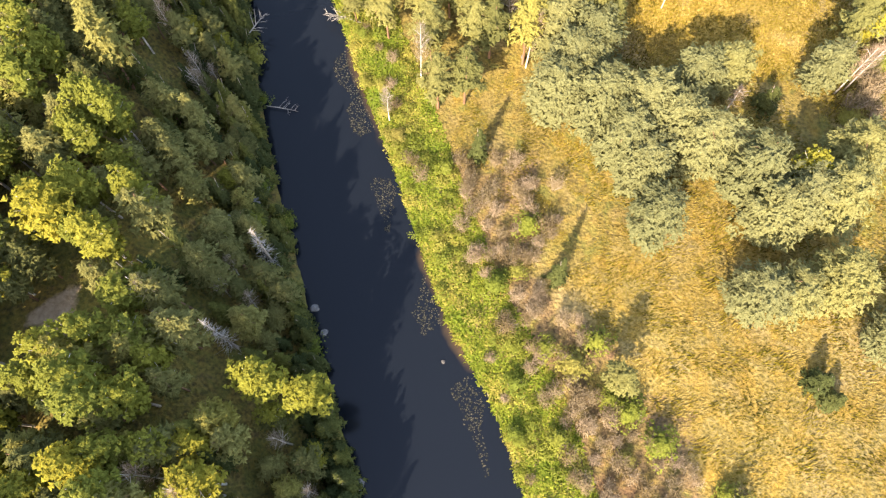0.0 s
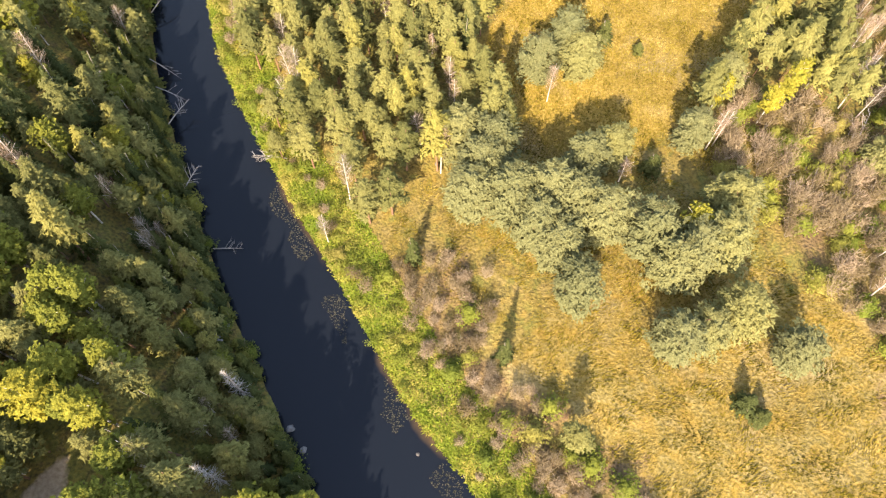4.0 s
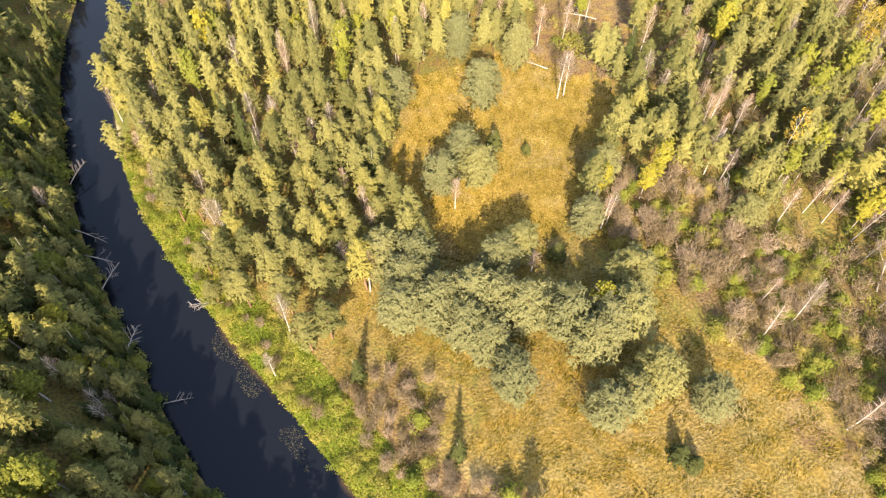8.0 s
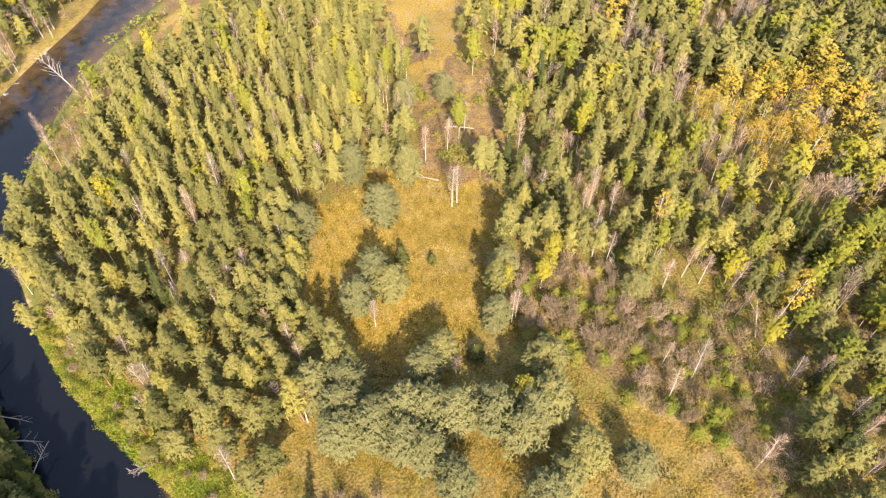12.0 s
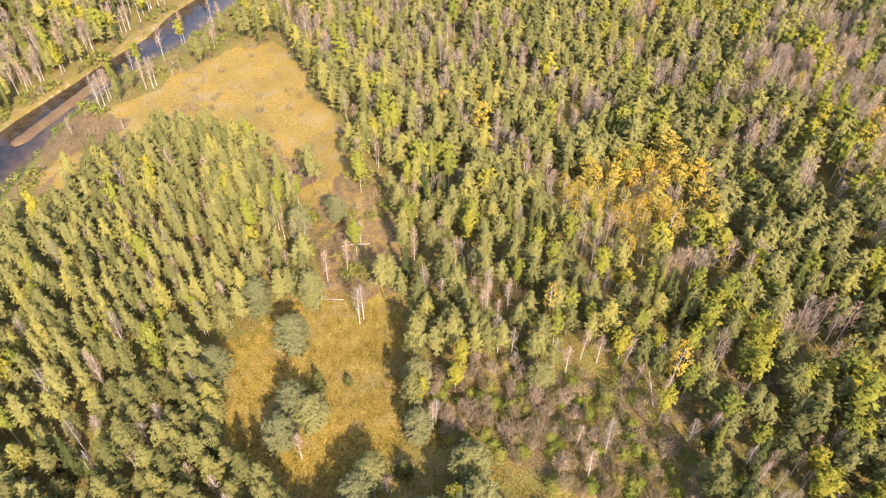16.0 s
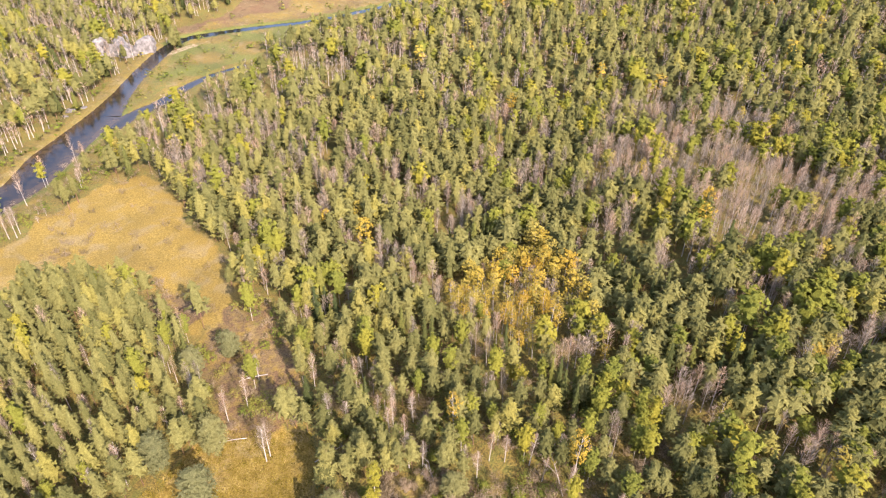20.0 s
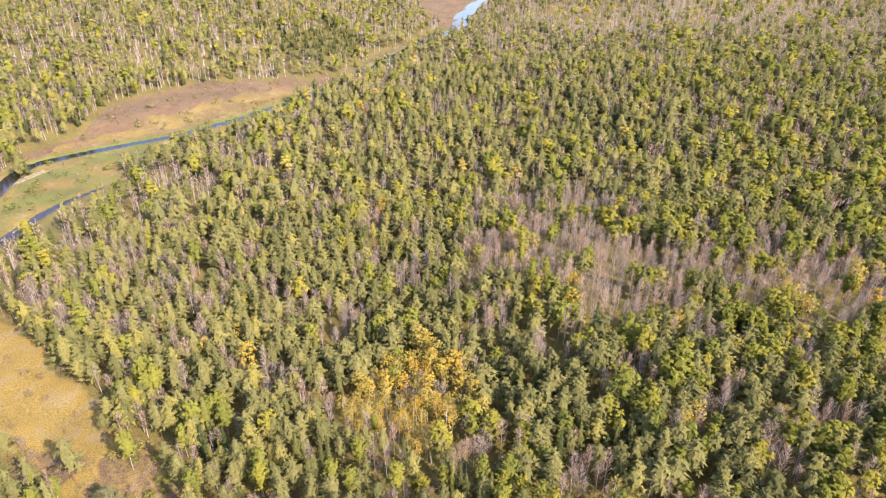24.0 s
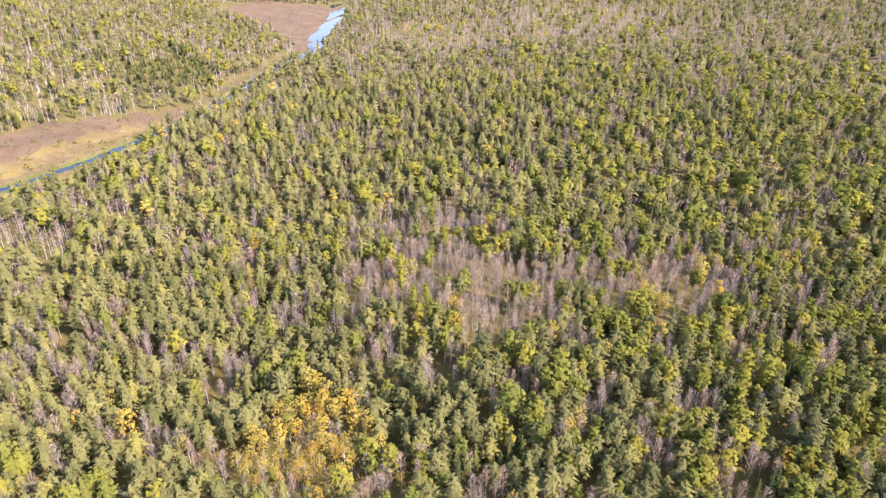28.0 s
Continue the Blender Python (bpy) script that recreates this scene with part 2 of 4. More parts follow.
FRONT_MEADOW = [(13, 26), (20, 34), (30, 38), (45, 34), (60, 30), (68, 10), (62, -30), (26, -30), (33, 2), (20, 12), (19, 20)]
GLADE = [(20, 62), (28, 56), (44, 57), (58, 68), (72, 86), (60, 106), (33, 106), (24, 90), (17, 74)]
STRIP = [(57, 100), (74, 89), (84, 100), (103, 132), (92, 142), (75, 135)]
FAR_MEADOW = [(18, 192), (30, 206), (47, 221), (82, 233), (104, 238), (121, 242), (134, 225), (123, 196), (109, 161), (97, 138), (79, 139), (84, 166),
              (78, 181), (68, 195), (44, 192)]
ALDERS = [(57, 70), (71, 62), (89, 38), (91, 21), (72, 3), (60, -8), (62, 15), (57, 45), (50, 55)]
BANK_SHRUBS = [(-7, 41), (-2, 42), (7, 44), (13, 40), (13, 31), (9, 27), (14, 22), (19, 19), (16, 13), (30, 9), (33, 0), (30, -20), (12, -20),
               (9, 8), (3, 20), (-2, 32)]
YELLOW_GROVE = [(119, 70), (121, 84), (136, 84), (148, 79), (166, 74), (162, 62), (152, 50), (138, 43), (124, 54)]
PALE_BIRCHES = [(212, 74), (250, 80), (290, 70), (330, 58), (280, 28), (264, 2), (264, -66), (218, -70), (205, 0), (196, 28), (204, 46)]
YOUNG_PINES = [(614, 424), (701, 417), (652, 346), (581, 322), (523, 362)]
WET_VALLEY = [(790, 335), (806, 285), (1012, 320), (1230, 380), (1161, 478), (1044, 566), (900, 392), (830, 352)]
FAR_BIRCHES = [(774, 139), (759, 15), (850, -143), (1025, -152), (1121, -9), (917, 267)]
BIRCH_BELT = [(128, 215), (140, 250), (165, 278), (215, 288), (260, 286), (335, 272), (335, 235), (250, 228), (200, 222), (160, 205)]
OXBOW_BANK = [(140, 255), (160, 267), (215, 277), (255, 278), (262, 305), (200, 305), (150, 290)]
GROVE_FLOOR = [(-2, 44), (14, 30), (30, 34), (60, 30), (60, 60), (20, 62), (2, 56)]
ISLAND = [(163, 297), (180, 310), (200, 326), (250, 355), (300, 338), (345, 312), (300, 300), (246, 302), (213, 304)]
DENSE_PINES = [(-18, 108), (25, 106), (45, 112), (72, 130), (80, 140), (82, 166), (76, 181), (66, 193), (42, 190), (14, 178), (-14, 150)]


def height(x, y):
    """The ground's height over the water."""
    x, y = np.asarray(x, float).ravel(), np.asarray(y, float).ravel()
    far = np.hypot(x, y)
    d1, s1, i1 = near_line(x, y, RIVER)
    d2, s2, i2 = near_line(x, y, UPPER)
    d3 = near_line(x, y, OXBOW)[0]
    d, s = np.where(d1 < d2, d1, d2), np.where(d1 < d2, s1, s2)
    bank = 0.75 + 0.18 * waves(x, y, 23, 1) + 0.05 * waves(x, y, 5, 2)
    hill = 9 * smooth(105, 190, x) * smooth(110, 20, y) + 14 * smooth(250, 700, far) * (0.5 + 0.5 * waves(x, y, 700, 3)) * smooth(40, 200, d)
    south = smooth(190, 120, y) * (d1 <= d2)
    left = (s > 0) * (south * (12 * smooth(-1, 19, d) + 0.07 * np.clip(d, 0, 60)) + (1 - south) * (5 * smooth(8, 50, d) + 18 * smooth(60, 400, d)))
    z = bank + hill + left
    water = np.minimum(np.minimum(d1, d2), d3)
    z = np.where(water < 2.2, -1.4 + (z + 1.4) * smooth(-2.6, 2.2, water), z)
    ax, ay, bx, by = 30.0, 230.0, 70.0, 253.5
    k = np.clip(((x - ax) * (bx - ax) + (y - ay) * (by - ay)) / ((bx - ax) ** 2 + (by - ay) ** 2), 0, 1)
    spit = np.hypot(x - ax - k * (bx - ax), y - ay - k * (by - ay))
    return np.where(spit < 4, np.maximum(z, 0.35 - 0.55 * smooth(0.5, 4, spit)), z), water, d, s


def grid_axis(lo, hi, step, reach):
    inner = np.arange(lo, hi + step, step)
    out, g = [], step
    at = 0.0
    while at < reach:
        g *= 1.16
        at += g
        out.append(at)
    return np.concatenate([lo - np.array(out[::-1]), inner, inner[-1] + np.array(out)])


def mesh_of(name, verts, faces, material, smooth_shade=False):
    """A mesh from arrays: faces all have the same number of corners."""
    verts, faces = np.asarray(verts, np.float32), np.asarray(faces, np.int32)
    me = bpy.data.meshes.new(name)
    n, k = faces.shape
    me.vertices.add(len(verts))
    me.vertices.foreach_set("co", verts.ravel())
    me.loops.add(n * k)
    me.loops.foreach_set("vertex_index", faces.ravel())
    me.polygons.add(n)
    me.polygons.foreach_set("loop_start", np.arange(0, n * k, k, dtype=np.int32))
    me.polygons.foreach_set("use_smooth", np.full(n, smooth_shade))
    me.materials.append(material)
    me.update(calc_edges=True)
    return me


def point_values(me, name, values):
    a = me.attributes.new(name, "FLOAT", "POINT")
    a.data.foreach_set("value", np.asarray(values, np.float32))


def valley_width(x):
    """How far the brown wet brush reaches from the upper river's far bank."""
    return np.interp(x, [255, 285, 310, 350, 430, 465, 520, 720, 900], [14, 26, 38, 70, 84, 42, 5, 6, 34])


def build_ground():
    xs, ys = grid_axis(-110, 330, 2.0, 4200), grid_axis(-30, 390, 2.0, 4200)
    gx, gy = np.meshgrid(xs, ys)
    x, y = gx.ravel(), gy.ravel()
    z, water, d, s = height(x, y)
    w, h = len(xs), len(ys)
    i = (np.arange(h - 1)[:, None] * w + np.arange(w - 1)[None, :]).ravel()
    me = mesh_of("ground", np.stack([x, y, z], 1), np.stack([i, i + 1, i + w + 1, i + w], 1), GROUND, True)
    jx, jy = x + 2.5 * waves(x, y, 17, 5), y + 2.5 * waves(x, y, 19, 6)
    meadow = inside(jx, jy, FRONT_MEADOW) | inside(jx, jy, GLADE) | inside(jx, jy, FAR_MEADOW)
    meadow = meadow * 1.0 + 0.5 * inside(jx, jy, STRIP) + 0.5 * inside(jx, jy, ALDERS) + 0.42 * smooth(-0.2, 0.8, waves(x, y, 37, 64)) * ((s < 0) & (x > 70)) + 0.45 * ((s < 0) & (np.hypot(x - 15, y - 45) < 40) & ~meadow)
    green = ((s < 0) & (d < 6.5 + 1.5 * waves(x, y, 11, 7)) & (y < 90)) * 1.0 + ((d < 4) & (y >= 90) & (y < 300) & (s < 0)) * 0.7
    green = green * ~((s > 0) & (y < 190)) + inside(jx, jy, ISLAND) * (0.45 + 0.4 * waves(x, y, 40, 61)) + ((d < 4) & (x > 240)) * 0.8
    brown = inside(jx, jy, STRIP) * 0.5 + inside(jx, jy, ALDERS) * (0.3 + 0.2 * waves(x, y, 15, 66)) + inside(jx, jy, BANK_SHRUBS) * 0.5 + inside(jx, jy, WET_VALLEY) * 1.0
    brown = brown + ((s > 0) & (d > 4) & (d < valley_width(x) + 6 * waves(x, y, 90, 8)) & (x > 262) & (x < 900)) * np.where((x < 475) & (d < 0.5 * valley_width(x) + 5 * waves(x, y, 40, 68)), 0.36 + 0.15 * waves(x, y, 30, 69), 1.0) + 0.5 * (np.hypot((x - 82) / 8, (y - 153) / 11) < 1) + 0.6 * (np.hypot((x - 47) / 16, (y - 217) / 8) < 1)
    brown = brown + ((s < 0) & (d > 3) & (d < 14) & (y > 150) & (x < 60)) * (0.42 + 0.3 * waves(x, y, 13, 67))
    brown = brown + 0.25 * ((s > 0) & (y < 190) & (x < 0)) + inside(jx, jy, FAR_MEADOW) * (0.08 + 0.25 * waves(x, y, 23, 63))
    meadow = meadow + 0.9 * ((s > 0) & (x > 262) & (x < 480) & (d < 0.5 * valley_width(x) + 4))
    meadow = meadow + inside(jx, jy, ISLAND) * 0.5 + 0.55 * ((s < 0) & (d < 27) & (x > 250) & (x < 425))
    meadow = meadow + 0.5 * ((s > 0) & (y > 190) & (d < 7) & (x < 285))
    spit = np.hypot(x - 50, (y - 241.7) - 0.5875 * (x - 50)) < 24
    spit &= abs((y - 241.7) - 0.5875 * (x - 50)) < 6
    green, brown = np.where(spit, 0.15, green), np.where(spit, 0.7, brown)
    sand = ((d > -1.5) & (d < np.where((s > 0) & (y > 150) & (x < 165), 0.2 + 1.5 * waves(x, y, 17, 9), 0.4 + 0.8 * waves(x, y, 9, 9)))) * np.where((s > 0) & (y > 150), np.where(x < 165, 0.36, 0.3), np.where(s > 0, 0.1, 0.4))
    sand = np.maximum(sand, (np.hypot(x + 40.5, (y - 16) / 1.7) < 1.9) * 1.0)
    sand = np.maximum(sand, (np.hypot((x - 240) / 14, (y - 348) / 4) < 1) * 0.5)
    colour = me.attributes.new("cover", "FLOAT_COLOR", "POINT")
    colour.data.foreach_set("color", np.clip(np.stack([meadow, green, brown, np.ones_like(x)], 1), 0, 1).astype(np.float32).ravel())
    point_values(me, "sand", sand)
    point_values(me, "rich", (inside(jx, jy, GLADE) | inside(jx, jy, STRIP)) * 1.0 + 0.8 * inside(jx, jy, FAR_MEADOW))
    return tagged(new("ground", me), "autumn ground of golden meadow, moss and brown wet brush", "ground", kind="structure")


ground = build_ground()


def build_water(name, line, label):
    """A flat ribbon of water a little wider than its bed."""
    ahead = np.gradient(line[:, :2], axis=0)
    ahead /= np.hypot(ahead[:, 0], ahead[:, 1])[:, None]
    side = np.stack([-ahead[:, 1], ahead[:, 0]], 1)
    across = np.linspace(-1, 1, 15)
    verts, silt = [], []
    for k in across:
        p = line[:, :2] + side * (line[:, 2:] / 2 + 1.2) * k
        verts.append(np.column_stack([p, np.zeros(len(p))]))
        south = smooth(150, 190, p[:, 1])
        silt.append(np.clip(smooth(0.5, 1.0, -k) * smooth(-0.5, 0.8, waves(p[:, 0], p[:, 1], 21, 12)) * 1.1 + south * (0.55 + 0.35 * abs(k)) * smooth(300, 200, p[:, 0]), 0, 1))
    n = len(line)
    i = (np.arange(len(across) - 1)[:, None] * n + np.arange(n - 1)[None, :]).ravel()
    me = mesh_of(name, np.concatenate(verts), np.stack([i, i + 1, i + n + 1, i + n], 1)[:, ::-1], WATER, True)
    point_values(me, "silt", np.concatenate(silt))
    return tagged(new(name, me), label, "water", kind="structure")


build_water("river_water", RIVER, "dark slow river water with brown shallows")
upper_water = build_water("upper_river_water", UPPER, "narrow far reach of the river")
upper_water.location.z = -0.004
oxbow_water = build_water("side_channel_water", OXBOW, "still blue side channel in the grass")
oxbow_water.location.z = -0.008

# ---- plants ----
RNG = np.random.default_rng(7)


def triangles(centres, normals, size, rng, slim=1.0):
    """One triangle at each centre, facing its normal."""
    n = len(centres)
    normals = normals / (np.linalg.norm(normals, axis=1)[:, None] + 1e-9)
    a = np.cross(normals, rng.normal(size=(n, 3)))
    a /= np.linalg.norm(a, axis=1)[:, None] + 1e-9
    b = np.cross(normals, a)
    s = (size * rng.uniform(0.7, 1.3, n))[:, None]
    return np.stack([centres + a * s, centres - a * s * 0.6 + b * s * slim * 0.8, centres - a * s * 0.5 - b * s * slim * 0.8], 1)


def needles(centres, normals, outward, size, rng):
    """Drawn-out tufts that point away from the stem."""
    normals = normals / (np.linalg.norm(normals, axis=1)[:, None] + 1e-9)
    along = outward + np.array([0, 0, 0.35]) + rng.normal(0, 0.35, centres.shape)
    along -= normals * np.sum(along * normals, 1)[:, None]
    along /= np.linalg.norm(along, axis=1)[:, None] + 1e-9
    side = np.cross(normals, along)
    s = (size * rng.uniform(0.7, 1.35, len(centres)))[:, None]
    return np.stack([centres + along * s * 1.15, centres - along * s * 0.7 + side * s * 0.5, centres - along * s * 0.7 - side * s * 0.5], 1)


def strips(starts, ends, wide, rng):
    """Slender triangles from starts to ends, for twigs and thin trunks."""
    way = ends - starts
    side = np.cross(way, rng.normal(size=way.shape))
    side /= np.linalg.norm(side, axis=1)[:, None] + 1e-9
    w = np.broadcast_to(np.asarray(wide, float), (len(way),))[:, None]
    return np.stack([starts - side * w, starts + side * w, ends], 1)


def profile(kind, u):
    """The crown's reach at the height u (0 its foot, 1 its tip), as a share of its widest."""
    if kind == "spruce" or kind == "snag":
        return (1 - u) ** 0.85 * 0.95 + 0.05
    if kind == "pine":
        return np.where(u < 0.25, 0.65 + 0.35 * np.sin(np.clip(u / 0.25, 0, 1) * 1.57), np.clip(1 - (np.maximum(u - 0.25, 0) / 0.78) ** 1.45, 0, 1) * 0.93 + 0.07)
    if kind == "broad":
        return np.where(u < 0.35, 0.6 + 0.4 * np.sin(np.clip(u / 0.35, 0, 1) * 1.57), np.sqrt(np.clip(1 - ((u - 0.35) / 0.68) ** 2, 0, 1)))
    if kind in ("bush", "willow"):
        return np.sqrt(np.clip(1 - u * u, 0, 1))
    return np.sin(np.pi * np.clip(0.13 + 0.83 * u, 0, 1)) ** 0.75


# height, crown's foot as a share of it, widest reach
SHAPE = {"pine": (12.0, 0.36, 2.05), "broad": (11.5, 0.1, 3.2), "spruce": (11.5, 0.06, 1.6), "lime": (11.5, 0.38, 1.75), "gold": (10.5, 0.42, 1.6), "bare": (12.0, 0.28, 1.5),
         "bush": (3.4, 0.0, 2.3), "willow": (2.4, 0.0, 1.8), "snag": (10.0, 0.15, 1.3)}


def crown(kind, boughs, tufts, size, lump, seed):
    """Triangles of one crown: boughs in whorls round the stem, each a loose clump of tufts."""
    rng = np.random.default_rng(seed)
    tall, foot, reach = SHAPE[kind]
    if kind in ("bare", "bush", "snag"):
        n = boughs * tufts
        u = rng.random(n) ** (0.8 if kind == "bare" else 1.0)
        turn = rng.uniform(0, 6.283, n)
        out = np.stack([np.cos(turn), np.sin(turn), np.zeros(n)], 1)
        low = tall * foot
        r = reach * profile(kind, u)[:, None]
        if kind == "bush":
            stems = rng.integers(0, 9, n)
            lean = np.stack([np.cos(stems * 2.4), np.sin(stems * 2.4), np.zeros(n)], 1) * reach * (0.25 + 0.5 * (stems[:, None] % 3) / 2)
            high = tall * (1.0 - 0.18 * (stems[:, None] % 3)) * np.sqrt(rng.uniform(0.12, 1.0, (n, 1)))
            starts = lean * (high / tall) + rng.normal(0, 0.26, (n, 3)) * (0.4 + high / tall) + np.array([0, 0, 1]) * high * 0.86
            tips = starts + rng.normal(0, 0.26, (n, 3)) + lean * 0.12 + np.array([0, 0, 1]) * rng.uniform(0.1, 0.5, (n, 1))
            starts[:, 2] = np.maximum(starts[:, 2], 0.05)
        else:
            droop = -0.15 if kind == "snag" else 1.35
            lobes = rng.integers(0, 7, n) * 0.9 + rng.normal(0, 0.28, n)
            out = np.stack([np.cos(lobes), np.sin(lobes), np.zeros(n)], 1) if kind == "bare" else out
            starts = out * r * rng.uniform(0.0, 0.6, (n, 1)) + np.array([0, 0, 1]) * (low + (tall - low) * u[:, None] * 0.92)
            tips = starts + out * r * rng.uniform(0.3, 0.6, (n, 1)) + np.array([0, 0, 1]) * r * droop * rng.uniform(0.4, 1.0, (n, 1)) + rng.normal(0, 0.2, (n, 3))
        return strips(starts, tips, size, rng)
    leafy = kind in ("lime", "gold", "willow")
    u = np.sort(((np.arange(boughs) + rng.random(boughs)) / boughs) ** (0.9 if kind != "spruce" else 1.2))
    turn = np.arange(boughs) * 2.4 + rng.normal(0, 0.35, boughs)
    wild = 1 + 0.12 * np.sin(turn * 2 + seed) + rng.normal(0, 0.13, boughs)
    r = np.maximum(reach * profile(kind, u) * wild, 0.12 * reach)
    z = tall * (foot + (1 - foot) * u * 0.97) + rng.normal(0, 0.012 * tall, boughs)
    out = np.stack([np.cos(turn), np.sin(turn), np.zeros(boughs)], 1)
    side = np.stack([-np.sin(turn), np.cos(turn), np.zeros(boughs)], 1)
    rise = {"spruce": -0.38, "pine": 0.05 + 0.3 * u, "broad": -0.02 + 0.3 * u, "willow": 0.35 + 0 * u}.get(kind, 0.25 + 0.4 * u)
    rise = (rise + rng.normal(0, 0.12, boughs))[:, None]
    # every bough is a flat, drooping or rising spray of tufts, widest at two thirds of its length
    k = rng.uniform(0.3, 1.1, (boughs, tufts)) ** 0.8
    k[:, 0] = 1.08
    spread = rng.uniform(-1, 1, (boughs, tufts)) * (0.25 + 0.55 * np.sin(np.clip(k, 0, 1) * 2.6)) * lump
    along = (k * r[:, None])[..., None]
    c = out[:, None, :] * along + side[:, None, :] * (spread * (0.35 + 0.65 * r[:, None]))[..., None]
    lift = along * rise[:, None, :] + (0.1 + 0.06 * r)[:, None, None] * rng.normal(0, 1, (boughs, tufts, 1)) - 0.05 * along ** 2 / reach
    c = c + (z[:, None, None] + lift) * np.array([0, 0, 1])
    flat = np.array([0, 0, 1.0]) + out * (0.75 if kind == "spruce" else 0.5 - 0.4 * rise) + rng.normal(0, 0.12, out.shape)
    normals = (flat[:, None, :] + side[:, None, :] * (0.5 * spread / max(lump, 0.1))[..., None] + rng.normal(0, 0.45 if leafy else 0.3, c.shape)).reshape(-1, 3)
    outward = (out[:, None, :] * 0.8 + side[:, None, :] * (0.9 * spread / max(lump, 0.1))[..., None] + np.array([0, 0, 0.1])).reshape(-1, 3)
    c = c.reshape(-1, 3)
    c[:, 2] = np.maximum(c[:, 2], 0.12)
    fit_in = np.repeat(np.clip(0.55 + 0.45 * r / (0.6 * reach), 0.55, 1.1), tufts)
    if leafy:
        return triangles(c, normals, size * fit_in, rng)
    return needles(c, normals, outward, size * fit_in, rng)


def core(kind, share=0.72, sides=7, levels=(0.0, 0.3, 0.62, 0.93), seed=3, rough=0.25):
    """A rough inner body of foliage that stops light from passing straight through the crown."""
    rng = np.random.default_rng(seed)
    tall, foot, reach = SHAPE[kind]
    rings = []
    for u in levels:
        turn = np.arange(sides) * 6.283 / sides + rng.uniform(0, 1)
        r = reach * profile(kind, np.array([u]))[0] * share * rng.uniform(1 - rough, 1 + rough, sides)
        rings.append(np.stack([np.cos(turn) * r, np.sin(turn) * r, np.full(sides, tall * (foot + (1 - foot) * u))], 1))
    tri = []
    for a, b in zip(rings, rings[1:]):
        for k in range(sides):
            m = (k + 1) % sides
            tri += [(a[k], a[m], b[m]), (a[k], b[m], b[k])]
    tip = np.array([0, 0, tall * (foot + (1 - foot) * (levels[-1] + 0.05))])
    tri += [(rings[-1][k], rings[-1][(k + 1) % sides], tip) for k in range(sides)]
    return np.array(tri)


def soup(name, tri, material, normals=None):
    """A mesh of loose triangles; with normals, softly shaded."""
    tri = np.asarray(tri, float)
    me = mesh_of(name, tri.reshape(-1, 3), np.arange(len(tri) * 3).reshape(-1, 3), material, normals is not None)
    if normals is not None:
        soft = me.attributes.new("custom_normal", "FLOAT_VECTOR", "POINT")
        soft.data.foreach_set("vector", np.asarray(normals, np.float32).ravel())
    return me


def soften(kind, tri, share):
    """Turns all faces outward and gives the corners normals between the face's own and the crown's."""
    tall, foot, reach = SHAPE[kind]
    middle = np.array([0, 0, tall * (foot + (1 - foot) * 0.3)])
    out = (tri.mean(1) - middle) * np.array([1, 1, 0.6])
    out = out / (np.linalg.norm(out, axis=1)[:, None] + 1e-9) + np.array([0, 0, 0.3])
    out /= np.linalg.norm(out, axis=1)[:, None] + 1e-9
    face = np.cross(tri[:, 1] - tri[:, 0], tri[:, 2] - tri[:, 0])
    face /= np.linalg.norm(face, axis=1)[:, None] + 1e-12
    inward = np.sum(face * out, 1) < 0
    tri, face = np.where(inward[:, None, None], tri[:, ::-1], tri), np.where(inward[:, None], -face, face)
    mixed = out * share + face * (1 - share)
    mixed /= np.linalg.norm(mixed, axis=1)[:, None] + 1e-9
    return tri, np.repeat(mixed, 3, axis=0)


def stem(kind, seed):
    """A tapered, slightly bent trunk with limbs."""
    rng = np.random.default_rng(seed)
    tall, foot, reach = SHAPE[kind]
    bm = bmesh.new()

    def tube(points, radii, sides):
        rings = []
        for p, r in zip(points, radii):
            rings.append([bm.verts.new((p[0] + math.cos(6.283 * k / sides) * r, p[1] + math.sin(6.283 * k / sides) * r, p[2])) for k in range(sides)])
        for a, b in zip(rings, rings[1:]):
            for k in range(sides):
                bm.faces.new((a[k], a[(k + 1) % sides], b[(k + 1) % sides], b[k]))
        bm.faces.new(rings[-1])

    girth = {"pine": 0.15, "broad": 0.17, "spruce": 0.13, "lime": 0.13, "gold": 0.1, "bare": 0.11, "bush": 0.04, "willow": 0.04, "snag": 0.13}[kind]
    bend = rng.normal(0, 0.03 * tall, 2)
    if kind in ("bush", "willow"):
        for k in range(6):
            a, l = rng.uniform(0, 6.28), rng.uniform(0.5, 0.85)
            tip = np.array([math.cos(a) * reach * 0.55, math.sin(a) * reach * 0.55, tall * l])
            tube([np.array([0, 0, -0.15]), tip * 0.5, tip], [girth, girth * 0.7, girth * 0.3], 4)
    else:
        us = np.linspace(0, 0.97, 6)
        mid = [np.array([bend[0] * u * u, bend[1] * u * u, tall * u - 0.25 * (u == 0)]) for u in us]
        tube(mid, [girth * (1.05 - u) + 0.012 for u in us], 6)
        for k in range(9 if kind in ("bare", "gold", "snag") else 5):
            u, a = rng.uniform(foot + 0.05, 0.85), k * 2.4 + rng.random()
            at = np.array([bend[0] * u * u, bend[1] * u * u, tall * u])
            l = reach * profile(kind, np.array([(u - foot) / (1 - foot)]))[0] * 0.85
            tip = at + np.array([math.cos(a) * l, math.sin(a) * l, l * (0.8 if kind in ("bare", "gold", "lime") else 0.15)])
            tube([at, (at + tip) / 2 + np.array([0, 0, 0.06]), tip], [girth * 0.42, girth * 0.3, 0.015], 3)
    me = bpy.data.meshes.new("trunk")
    bm.to_mesh(me)
    bm.free()
    me.materials.append(BARK[kind])
    for p in me.polygons:
        p.use_smooth = True
    return me


